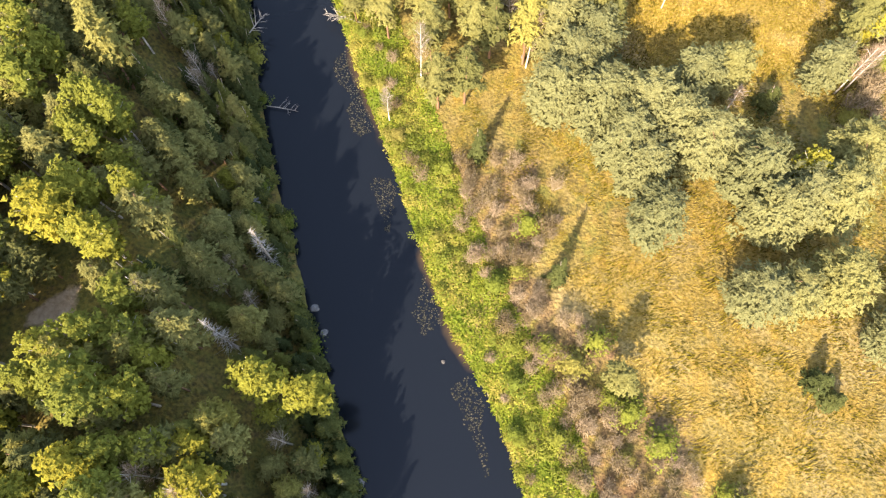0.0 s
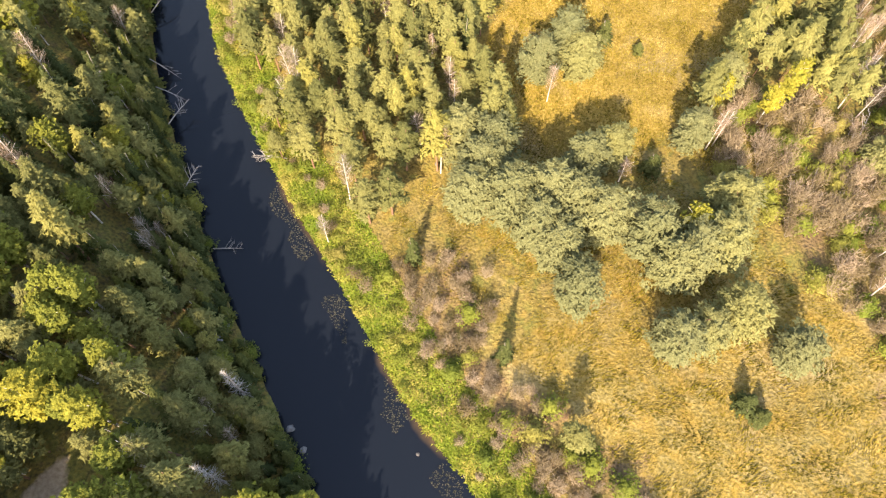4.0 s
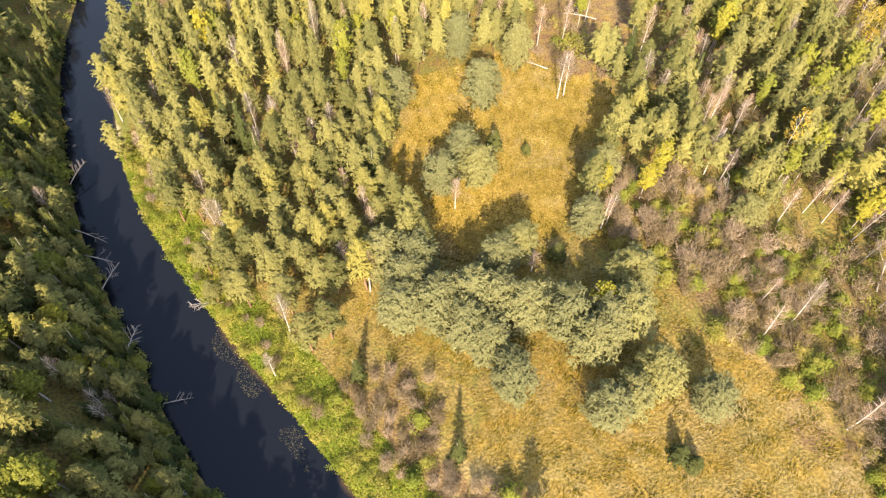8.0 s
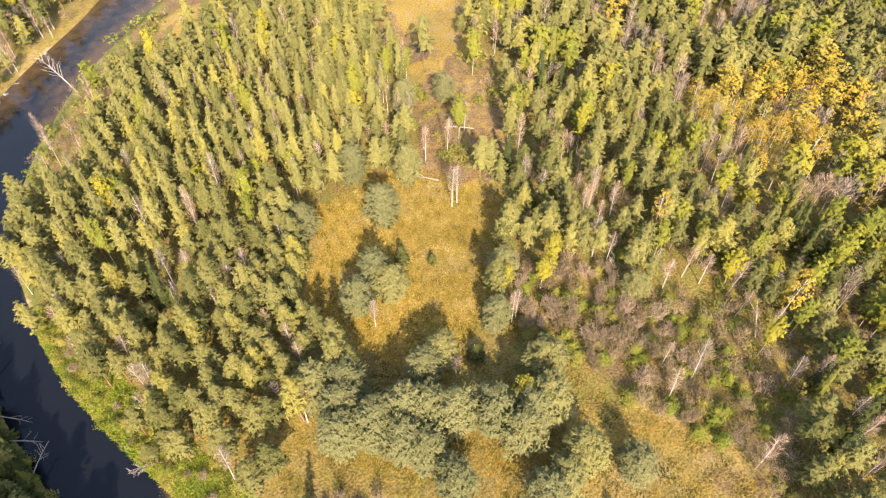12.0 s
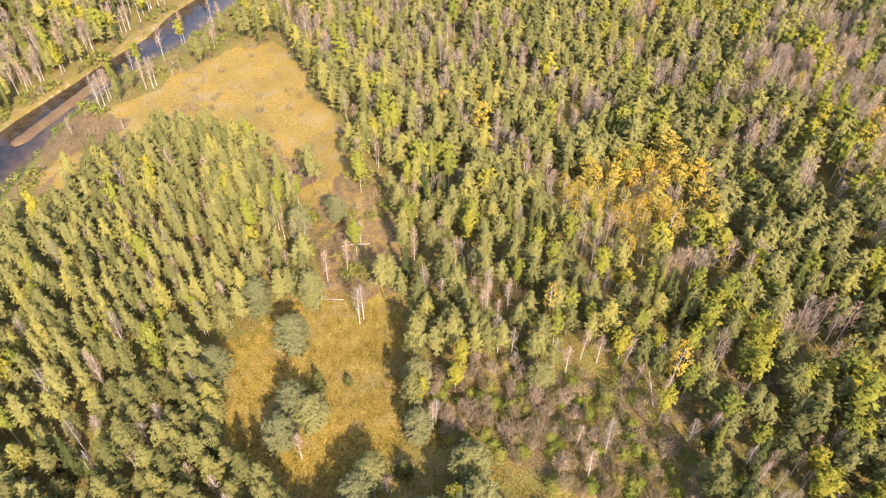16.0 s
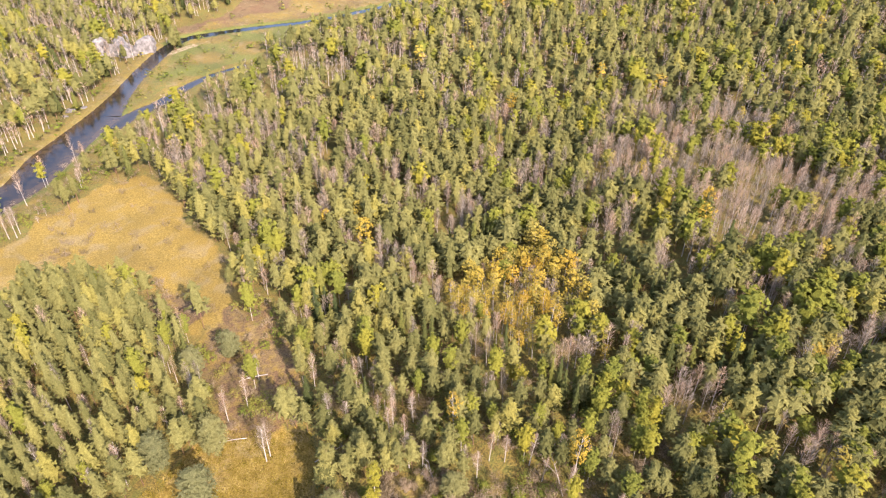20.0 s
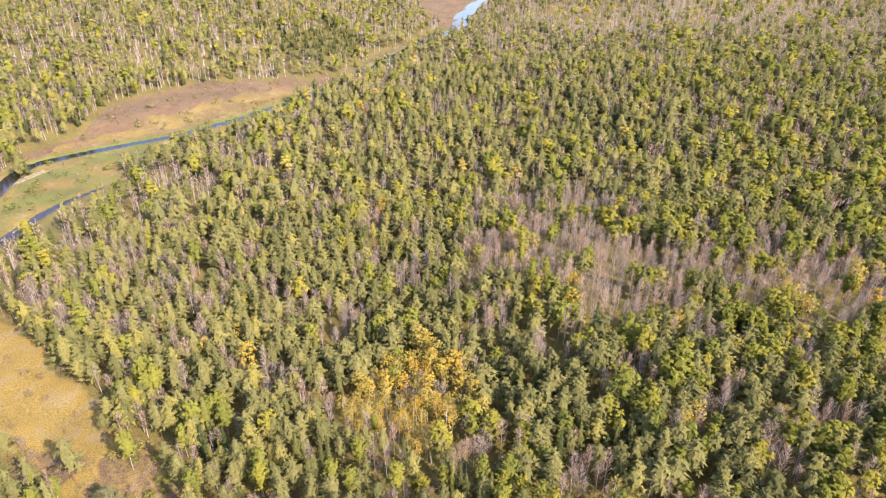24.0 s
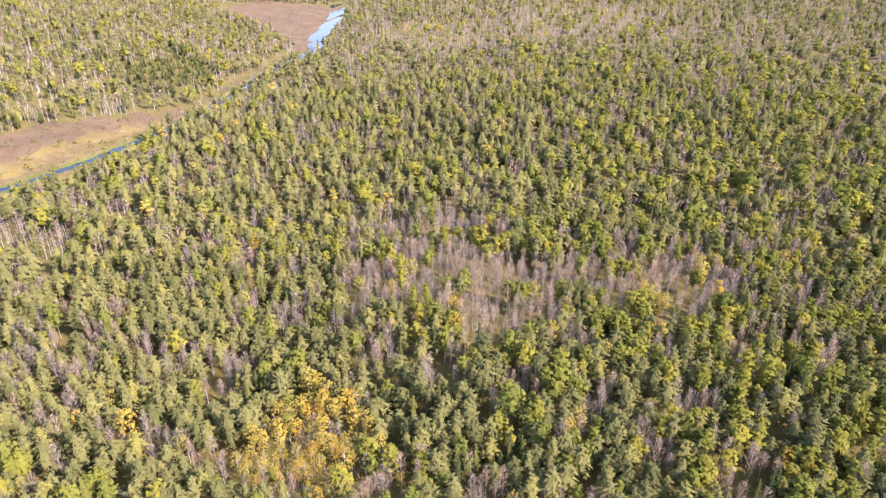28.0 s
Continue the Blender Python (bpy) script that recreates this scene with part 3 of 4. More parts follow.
# boughs, tufts a bough, a tuft's size, a spray's half width as a share of its length; for bare plants: twigs and their width
NEAR = {"pine": (44, 17, 0.31, 0.55), "broad": (104, 26, 0.3, 0.5), "spruce": (56, 13, 0.27, 0.42), "lime": (44, 17, 0.24, 0.6),
        "gold": (30, 15, 0.15, 0.55), "bare": (54, 8, 0.018, 0), "bush": (60, 10, 0.036, 0), "willow": (24, 20, 0.14, 0.6), "snag": (36, 9, 0.028, 0)}
CLOSE = {"pine": (32, 9, 0.4, 0.55), "spruce": (38, 8, 0.34, 0.42), "lime": (32, 9, 0.33, 0.6), "gold": (28, 11, 0.24, 0.6), "bare": (40, 6, 0.02, 0),
         "bush": (36, 7, 0.04, 0), "willow": (16, 10, 0.2, 0.6)}
MID = {"pine": (22, 6, 0.57, 0.55), "spruce": (24, 5, 0.47, 0.42), "lime": (22, 6, 0.5, 0.6), "gold": (26, 10, 0.24, 0.6), "bare": (30, 6, 0.036, 0),
       "bush": (26, 4, 0.055, 0), "willow": (10, 6, 0.3, 0.6)}
FAR = {"pine": (15, 4, 0.78, 0.55), "spruce": (16, 3, 0.7, 0.42), "lime": (15, 4, 0.75, 0.6), "gold": (14, 4, 0.5, 0.6), "bare": (40, 1, 0.1, 0), "bush": (10, 1, 0.18, 0),
       "willow": (6, 3, 0.5, 0.6)}
REMOTE = {"pine": (8, 2, 1.15, 0.55), "spruce": (8, 2, 0.95, 0.42), "lime": (8, 2, 1.15, 0.6), "gold": (8, 2, 0.8, 0.55), "bare": (14, 1, 0.26, 0), "bush": (4, 1, 0.5, 0),
          "willow": (4, 1, 0.9, 0.6)}
# the inner body of a crown: its share of the reach, sides and levels
INNER = {"close": (0.56, 7, (0.03, 0.25, 0.55, 0.92)), "mid": (0.58, 6, (0.05, 0.45, 0.92)), "far": (0.74, 5, (0.05, 0.45, 0.95)), "remote": (0.82, 3, (0.05, 0.5, 0.97))}
NAMES = {"pine": ("pine_tree", "tree", "Scots pine with a rounded olive-green crown on open ground", "valley pines"),
         "broad": ("pine_tree", "tree", "broad open-grown Scots pine with pale green boughs to the ground", "grove pines"),
         "spruce": ("spruce_tree", "tree", "dark green conical spruce among the pines", "valley spruces"),
         "lime": ("birch_tree", "tree", "birch with lime-yellow autumn leaves and a white trunk", "leafy birches"),
         "gold": ("aspen_tree", "tree", "young aspen with thin orange-gold autumn leaves", "golden aspens"),
         "bare": ("bare_birch_tree", "tree", "leafless birch with a white trunk and fine pinkish twigs", "bare birches"),
         "bush": ("bare_shrub", "shrub", "leafless grey-brown alder shrub with dense twigs", "bare shrubs"),
         "willow": ("willow_shrub", "shrub", "low green willow shrub by the river", "green shrubs"),
         "snag": ("dead_spruce_tree", "tree", "dead silver-grey spruce without needles", "dead spruces")}
MODELS = {}


def model(kind, variant):
    """The two meshes of one kind of plant, made once."""
    if (kind, variant) not in MODELS:
        tri = crown(kind, *NEAR[kind], 11 + variant * 7)
        if kind in ("pine", "broad", "spruce", "lime", "willow"):
            tri = np.concatenate([tri, core(kind, 0.55, 7, (0.03, 0.3, 0.6, 0.93), variant, 0.22)])
        tri, normals = soften(kind, tri, 0.5)
        MODELS[kind, variant] = soup(kind + "_crown", tri, LEAF[kind], normals), stem(kind, 5 + variant)
    return MODELS[kind, variant]


def plant(kind, x, y, z, scale, variant, turn, lean=(0.0, 0.0)):
    """One plant of its own: an Empty at its foot with trunk and crown."""
    name, category, label, group = NAMES[kind]
    top = tagged(new(name), label, category, group)
    top.empty_display_size = 0.5
    top.matrix_world = pose(x, y, z, lean[0], lean[1], turn) @ Matrix.Diagonal((scale[0], scale[0], scale[1], 1))
    leaves, wood = model(kind, variant)
    for part_name, me in (("trunk", wood), ("crown", leaves)):
        ob = new(part_name, me)
        ob.parent = top
    return top


# trees that stand apart or at an edge: x, y, height
GROVE = [(12.1, 60.6, 12), (17, 58.2, 12), (12.1, 49.8, 12), (17.8, 48.3, 13), (23, 47.9, 13), (30.4, 53.4, 11), (35.2, 55, 10), (30.2, 42.9, 13),
         (23, 39.9, 11), (24.1, 33.2, 11), (36, 39.4, 13), (38.1, 34, 12), (45.2, 35.9, 13), (49.5, 42.9, 11), (35.5, 24.1, 10), (44.8, 25.9, 11),
         (51, 19.9, 9), (27, 46, 12), (20.5, 43.5, 12), (41.5, 36, 12), (14.5, 54.5, 12), (40, 24.5, 9)]
WEST = [(-3.2, 50.9, 12), (-4.5, 58.5, 12), (-5.3, 64.2, 12), (-8.1, 69.5, 12), (0.4, 51.9, 12), (3.7, 59.5, 12), (8.7, 61.5, 11), (2.2, 70.3, 12),
        (7.6, 73.8, 12), (14, 76, 11), (6.2, 86.2, 12), (2.6, 94.4, 12), (-7.9, 92.8, 8), (-14.5, 96.1, 12), (-18.8, 105, 12), (-10.8, 103, 12),
        (8.7, 98.9, 12), (16.8, 96.7, 12), (18.4, 90.2, 12), (-6.4, 81.5, 12), (-1.7, 75.1, 12)]
GLADE_TREES = [(27.3, 98.8, 10), (44, 93, 12), (33.7, 78, 11), (27.9, 74.2, 10), (35.2, 73.7, 10), (56.4, 65.2, 10), (48.9, 56.7, 9), (50.8, 43.6, 10),
               (76.3, 47.2, 8), (55.8, 102, 11), (44.8, 109, 11), (68.5, 125, 10), (79.5, 123, 9)]
SPRUCES = [(42.8, 14.8, 5), (44.3, 12.8, 4), (41.7, 52.8, 5), (2.5, 43.2, 8), (12.6, 26.4, 8), (41.9, 81.2, 5), (47.4, 77.7, 2.5), (77.9, 92.4, 12),
           (87.8, 101, 12), (91.3, 91.1, 11), (104, 102, 12), (99.8, 107, 12), (-8, 93, 9)]
BIRCHES = [(59.9, 89.1, 13), (61.5, 89.5, 12), (29, 69.5, 9), (52.2, 55.7, 11), (53.5, 56.2, 10), (2.6, 98.6, 12), (-11.7, 77.5, 12), (-13, 79, 11), 
           (77.4, 110, 10), (63.2, 106, 11), (76.5, 83.9, 12), (81.2, 69, 12), (86.3, 72, 13), (83.5, 45.6, 10), (98.4, 31.7, 10), (85.9, 16.8, 11), (36.5, 52, 6)]
RIVERSIDE = [(99, 232.5, 13), (104, 235, 12), (100, 239, 11), (119, 251, 11), (126, 244, 13), (128, 238, 14), (138, 232, 14), (134, 224, 13), (130.6, 214.5, 13), (127, 206, 12), (124, 198, 12),
             (140, 259, 12), (114, 149, 11), (101, 147, 8), (67, 234, 11), (71.5, 232.5, 12), (65, 229, 10), (160, 272, 9)]
RIVERSIDE_BIRCHES = [(60, 231, 13), (62.5, 233, 13), (57.5, 228, 12), (59, 234, 12), (76, 232, 13), (78, 230.5, 13), (80, 232, 12), (64, 235, 12), (105, 240, 9), (111, 244, 9), (44, 219.5, 7)]
ASPENS = [(150, -10.5, 15), (139, -30, 12)]
LIMES = [(42.4, 39.6, 11), (-14.5, 9.5, 15), (-19, 10.5, 15), (-34, 22, 13), (234, 58, 19), (208, 47, 18), (211, 43, 17), (175, -51, 17)]
SNAGS = [(-22, 26, 14), (-24, 15, 13)]

placed = [(k, x, y, h) for k, group in (("broad", GROVE + GLADE_TREES), ("pine", WEST + RIVERSIDE), ("spruce", SPRUCES), ("bare", BIRCHES + RIVERSIDE_BIRCHES), ("lime", LIMES), ("gold", ASPENS), ("snag", SNAGS)) for x, y, h in group]


def in_valley(x, y):
    """The stretch of the valley that is planted: a fan that opens to the north-east."""
    r, az = np.hypot(x, y), np.degrees(np.arctan2(x, y))
    low = np.interp(r, [0, 60, 100, 240, 440, 1100, 1700], [-180, -110, -52, -10, 10, 26, 36])
    high = np.interp(r, [0, 40, 80, 150, 300, 600], [180, 180, 155, 140, 128, 122])
    return (az > low) & (az < high) & (y > -26 - 1.3 * np.clip(x - 50, 0, 2000)) & (r < 1750)


def sow(step, r_lo, r_hi):
    """A jittered grid of seedlings in a ring of the fan."""
    lo_x, hi_x, lo_y, hi_y = max(-r_hi, -90), r_hi, max(-r_hi, -800), r_hi
    gx, gy = np.meshgrid(np.arange(lo_x, hi_x, step), np.arange(lo_y, hi_y, step * 0.87))
    gx = gx + (np.arange(gx.shape[0]) % 2)[:, None] * step / 2
    x, y = gx.ravel(), gy.ravel()
    keep = in_valley(x, y) & (np.hypot(x, y) >= r_lo) & (np.hypot(x, y) < r_hi)
    x, y = x[keep], y[keep]
    return x + RNG.uniform(-0.62, 0.62, x.size) * step, y + RNG.uniform(-0.62, 0.62, x.size) * step


def choose(x, y):
    """What grows at each seedling: kind and height, '' where nothing does."""
    n = x.size
    z, water, d, s = height(x, y)
    r = np.hypot(x, y)
    kind, tall = np.full(n, "pine", dtype="<U8"), RNG.normal(12, 1.4, n)
    patch, patch2 = waves(x, y, 60, 21), waves(x, y, 130, 22)

    def clustered(size, seed, share):
        """Even random numbers between 0 and 1 that go alike within groves of that size."""
        v = (1 - share) * RNG.random(n) + share * (0.5 + 0.5 * waves(x, y, size, seed))
        return np.argsort(np.argsort(v)) / max(n, 1)
    p = np.where(x > 80, clustered(30, 51, 0.6), RNG.random(n))
    east = (x > 80) & (s < 0)
    birchy = 0.25 + 0.14 * patch + 0.1 * patch2 + 0.05 * (r > 220) + 0.28 * smooth(480, 800, r)
    kind = np.where(p < np.where(east, birchy, 0.15), "bare", kind)
    q, q2 = clustered(26, 52, 0.7), RNG.random(n)
    kind = np.where((kind == "pine") & (q < np.where(east, 0.08 + 0.14 * waves(x, y, 45, 23), 0.06)), "spruce", kind)
    limey = east * (0.05 + 0.22 * smooth(-0.2, 1.0, waves(x, y, 90, 24)) + 0.3 * smooth(80, -60, y) * (r < 700))
    kind = np.where((kind == "pine") & (clustered(34, 53, 0.35) < limey), "lime", kind)
    kind = np.where(east & (RNG.random(n) < 0.012), "gold", kind)
    tall = np.where(east, tall * np.where(r > 110, 1.14, 1.08), tall)
    tall = np.where((kind == "bare") & (x < 115), tall * 0.85, tall)
    slope = (s > 0) & (y < 190) & (x < 0)
    # above the foot, extra bright leafy birches stand in for sunlit conifer crowns
    kind = np.where(slope, np.where(d < 11, np.where(p < 0.5, "spruce", np.where(p < 0.82, "pine", np.where(p < 0.9, "lime", "bare"))), np.where(p < 0.36, "pine", np.where(p < np.where(y < 50, 0.84, 0.66), "lime", np.where(p < 0.93, "spruce", "bare")))), kind)
    tall = np.where(slope, tall * np.where(d > 9, RNG.uniform(0.85, 1.1, n), RNG.uniform(0.55, 0.85, n)), tall)
    far_side = (s > 0) & ~slope
    kind = np.where(far_side, np.where(p < 0.33 + 0.22 * patch, "pine", np.where(q < 0.12, "lime", np.where(q < 0.25, "spruce", "bare"))), kind)
    dense = inside(x, y, DENSE_PINES)
    kind = np.where(dense, np.where(p < 0.09, "", np.where(p < 0.86, "pine", np.where(p < 0.9, "lime", "bare"))), kind)
    tall = np.where(dense, RNG.normal(14.0, 1.4, n), tall)
    grove = inside(x + 3 * patch, y + 3 * patch2, YELLOW_GROVE)
    kind = np.where(grove, np.where(q2 < 0.78, "gold", np.where(q2 < 0.97, "bare", "lime")), kind)
    tall = np.where(grove, RNG.normal(11.5, 1.3, n), tall)
    pale = inside(x + 7 * patch, y + 7 * patch2, PALE_BIRCHES) | inside(x + 40 * patch, y + 40 * patch2, FAR_BIRCHES)
    kind = np.where(pale, np.where(p < 0.8, "bare", np.where(p < 0.83, "gold", np.where(p < 0.92, "lime", kind))), kind)
    birch_belt = inside(x + 5 * patch, y + 5 * patch2, BIRCH_BELT)
    kind = np.where(birch_belt, np.where(p < 0.55, "bare", np.where(p < 0.6, "lime", kind)), kind)
    young = inside(x, y, YOUNG_PINES)
    kind, tall = np.where(young, "spruce", kind), np.where(young, 7.0, tall)
    shrubs = inside(x, y, ALDERS) | inside(x, y, BANK_SHRUBS) | inside(x, y, STRIP) | ((s < 0) & (d < np.where(x > 15, 24, 16)) & (y > 140) & (x < 175)) | inside(x, y, OXBOW_BANK)
    kind = np.where(shrubs, np.where(q2 < np.where(inside(x, y, BANK_SHRUBS), 0.86, 0.62), "bush", np.where((q2 < 0.92) | inside(x, y, BANK_SHRUBS), "willow", np.where(q2 < 0.96, "bare", "lime"))), kind)
    kind = np.where((s < 0) & (d < 6) & (y < 100), np.where(p < 0.12, "willow", np.where(p < 0.24, "bush", np.where((y > 48) & (p < 0.5), np.where(p < 0.32, "bare", "pine"), ""))), kind)
    kind = np.where((s > 0) & (d < 2.5) & (y < 190) & (x < 0), np.where(p < 0.2, "willow", np.where(p < 0.8, "spruce", "pine")), kind)
    small = (kind == "bush") | (kind == "willow")
    low = (s < 0) & (d < 6) & (y < 100)
    tall = np.where(small, RNG.uniform(1.3, 3.4, n) * np.where(low, 0.8, 1.0) + 2.2 * (inside(x, y, ALDERS) & (kind == "bush") & (q2 < 0.5)), np.clip(tall * RNG.uniform(0.84, 1.1, n), 4, 22))
    tall = np.where(low & ~small, RNG.uniform(6.5, 10, n), tall)
    tall = np.where((d < 5) & (s > 0) & ~small, RNG.uniform(5, 9.5, n), tall)
    shore = (s > 0) & (x > 0) & (d < 7) & (y > 150) & (x < 285)
    kind, tall = np.where(shore, np.where(p < 0.5, "bush", np.where(p < 0.8, "willow", kind)), kind), np.where(shore, RNG.uniform(1.5, 4.5, n), tall)
    wet = inside(x, y, WET_VALLEY) | inside(x, y, ISLAND) | ((s > 0) & (d < valley_width(x) + 4 + 6 * waves(x, y, 90, 8)) & (x > 262) & (x < 900))
    kind = np.where(wet, np.where(p < np.where(inside(x, y, ISLAND), 0.62, 0.4), np.where(p < 0.25, "bush", "willow"), ""), kind)
    tall = np.where(wet, RNG.uniform(1, 2.6, n), tall)
    brushy = wet & (s > 0) & (d > 0.45 * valley_width(x)) & (x > 262) & (x < 700)
    kind, tall = np.where(brushy & (q2 < 0.75), "bush", kind), np.where(brushy, RNG.uniform(1.6, 3.6, n), tall)
    thicket = (np.hypot((x - 82) / 7, (y - 153) / 10) < 1) | (np.hypot((x - 47) / 15, (y - 217) / 7) < 1) | (np.hypot((x - 91) / 6, (y - 237) / 4) < 1)
    open_ground = inside(x, y, FRONT_MEADOW) | inside(x, y, GLADE) | inside(x, y, FAR_MEADOW)
    open_ground |= ((x > -4) & (x < 62) & (y > 20) & (y < 58) & (s < 0) & ~inside(x, y, BANK_SHRUBS) & ~inside(x, y, ALDERS))
    kind = np.where(open_ground, "", kind)
    kind, tall = np.where(thicket, np.where(p < 0.85, "bush", "bare"), kind), np.where(thicket, RNG.uniform(2, 4, n), tall)
    kind = np.where((water < np.where((s > 0) & (x < 0), np.where(small, -0.2, 0.4), 1.2)) | ((s < 0) & (d < 5) & (x > 285)) | ((s > 0) & (x > 0) & (d < 1.5) & (y > 150) & (x < 285)), "", kind)
    kind = np.where(inside(x, y, STRIP) & (p > 0.75), "", kind)
    kind = np.where(east & ((clustered(19, 57, 0.55) < 0.12) | (RNG.random(n) < 0.13)) & ~shrubs & ~grove, np.where(x < 135, "bush", ""), kind)
    tall = np.where(east & (kind == "bush") & ~shrubs, RNG.uniform(2.0, 4.5, n), tall)
    side_bank = inside(x, y, OXBOW_BANK)
    kind, tall = np.where(side_bank & (p > 0.35), "", kind), np.where(side_bank, RNG.uniform(0.8, 1.6, n), tall)
    near_bank = (s < 0) & (d < 27) & (x > 250) & (x < 425)
    kind = np.where(near_bank & (kind != ""), np.where(p < 0.45, "bush", np.where(p < 0.6, "willow", "")), kind)
    tall = np.where(near_bank, RNG.uniform(1.2, 2.8, n), tall)
    kind = np.where((np.hypot((x + 39.5) / 3.4, (y - 15.5) / 4.5) < 1), "", kind)
    return kind, tall, z


def fill(step, r_lo, r_hi, apart=()):
    x, y = sow(step, r_lo, r_hi)
    kind, tall, z = choose(x, y)
    keep = kind != ""
    if len(apart):
        fixed = np.array(apart)
        gap = np.full(x.size, 99.0)
        for fx, fy in fixed:
            gap = np.minimum(gap, np.hypot(x - fx, y - fy))
        keep &= gap > np.where((kind == "bush") | (kind == "willow"), 1.6, 2.6)
    return x[keep], y[keep], z[keep], kind[keep], tall[keep]


fixed_at = [(x, y) for _, x, y, _ in placed]
fx, fy = np.array([p[0] for p in fixed_at]), np.array([p[1] for p in fixed_at])
fz = height(fx, fy)[0]
for (kind, x, y, h), z in zip(placed, fz):
    k = h / SHAPE[kind][0]
    wide = (0.35 + 0.65 * k) * (1.2 if kind == "pine" and y < 82 else 1.05) if h > 6 else 0.4 + 1.6 * k
    plant(kind, x, y, z - 0.05, (wide, k), int(RNG.integers(0, 3)), RNG.uniform(0, 360))

x, y, z, kind, tall = fill(3.8, 0, 300, fixed_at)
more = fill(2.3, 0, 130, fixed_at)
edge_d, edge_s, _ = near_line(more[0], more[1], RIVER)
thick = ((more[3] == "bush") | (more[3] == "willow")) & (RNG.random(len(more[0])) < np.where(inside(more[0], more[1], ALDERS), 0.6, 0.75)) | ((edge_s > 0) & ((edge_d < 7) | (RNG.random(len(more[0])) < 0.26)) & (more[1] < 170))
under = (more[0] > 72) & (more[0] < 140) & (edge_s < 0) & (RNG.random(len(more[0])) < 0.24)
more[3][under], more[4][under] = np.where(RNG.random(under.sum()) < 0.6, "bush", "willow"), RNG.uniform(1.0, 3.2, under.sum())
thick |= under
x, y, z, kind, tall = (np.concatenate([a, b[thick]]) for a, b in zip((x, y, z, kind, tall), more))
slim = inside(x, y, DENSE_PINES)
nearness = np.minimum(np.hypot(x - 15, y - 50), np.hypot(x + 28, y - 8))
order = np.argsort(nearness)
single, limit = np.zeros(x.size, bool), {"pine": 290, "spruce": 190, "lime": 280, "gold": 40, "bare": 150, "bush": 290, "willow": 150}
left_over = dict(limit)
for i in order:
    if left_over[kind[i]] > 0 and nearness[i] < 150:
        left_over[kind[i]] -= 1
        single[i] = True
        k = tall[i] / SHAPE[kind[i]][0]
        wide = (0.4 + 0.6 * k if tall[i] > 5 else 0.35 + 0.6 * k) * RNG.uniform(0.82, 1.12) * (0.8 if slim[i] else 1.0)
        plant(kind[i], x[i], y[i], z[i] - 0.05, (wide, k), int(RNG.integers(0, 3)), RNG.uniform(0, 360), tuple(RNG.normal(0, 2.0, 2)))

MASS = {"pine": ("pine_wood", "dense stand of olive-green Scots pines"), "spruce": ("spruce_wood", "dark green spruces scattered through the wood"),
        "lime": ("leafy_birch_wood", "birches with yellow-green autumn leaves through the wood"), "gold": ("aspen_wood", "orange and gold autumn aspens"),
        "bare": ("bare_birch_wood", "leafless white-stemmed birches with pinkish twigs"), "bush": ("shrub_thicket", "leafless brown shrubs"),
        "willow": ("willow_thicket", "low green shrubs in the wet ground")}


def mass(kind, x, y, z, tall, detail, inner, trunk_wide, broaden):
    """Many plants of one kind, joined: crowns in one mesh, trunks in another under it."""
    if not len(x):
        return
    name, label = MASS[kind]
    base = SHAPE[kind][0]
    stamps = [crown(kind, *detail[kind], 40 + v) for v in range(6)]
    if kind in ("pine", "spruce", "lime"):
        share, sides, levels = INNER[inner]
        stamps = [np.concatenate([st, core(kind, share, sides, levels, v, 0.25)]) for v, st in enumerate(stamps)]
    stamps = [soften(kind, st, {"close": 0.5, "mid": 0.58, "far": 0.85, "remote": 0.92}[inner]) for st in stamps]
    tri, tint, wood, soft = [], [], [], []
    pick = RNG.integers(0, 6, len(x))
    turn, k = RNG.uniform(0, 6.283, len(x)), tall / base
    wide = (0.4 + 0.6 * k) * RNG.uniform(0.85, 1.2, len(x)) * broaden * np.where(inside(x, y, DENSE_PINES), 0.8, 1.0)
    hue = RNG.random(len(x))
    for v in range(6):
        m = pick == v
        c, sn = np.cos(turn[m])[:, None, None], np.sin(turn[m])[:, None, None]
        st, normal = stamps[v][0][None], stamps[v][1][None]
        w = wide[m][:, None, None]
        px = (st[..., 0] * c - st[..., 1] * sn) * w + x[m][:, None, None]
        py = (st[..., 0] * sn + st[..., 1] * c) * w + y[m][:, None, None]
        pz = st[..., 2] * k[m][:, None, None] + z[m][:, None, None]
        tri.append(np.stack([px, py, pz], -1).reshape(-1, 3, 3))
        tint.append(np.repeat(hue[m], st.shape[1] * 3))
        c, sn = c[:, :, 0], sn[:, :, 0]
        soft.append(np.stack([normal[..., 0] * c - normal[..., 1] * sn, normal[..., 0] * sn + normal[..., 1] * c, normal[..., 2] + 0 * c], -1).reshape(-1, 3))
    me = soup(name, np.concatenate(tri), LEAF_JOINED[kind], np.concatenate(soft))
    point_values(me, "tint", np.concatenate(tint))
    ob = tagged(new(name, me), label, "wood", kind="stuff")
    if trunk_wide and kind not in ("bush", "willow"):
        foot = np.stack([x, y, z - 0.2], 1)
        tip = foot + np.stack([RNG.normal(0, 0.35, len(x)), RNG.normal(0, 0.35, len(x)), tall * 0.93], 1)
        for a in (0.3, 1.87):
            side = np.array([math.cos(a), math.sin(a), 0]) * trunk_wide * (1.25 if kind == "bare" else 1.0)
            wood.append(np.stack([foot - side, foot + side, tip], 1))
        stems = tagged(new("trunks", soup("trunks", np.concatenate(wood), BARK[kind])), kind="stuff")
        stems.parent = ob


def masses(x, y, z, kind, tall, detail, inner, trunk_wide, broaden):
    for k in MASS:
        m = kind == k
        mass(k, x[m], y[m], z[m], tall[m], detail, inner, trunk_wide, broaden)


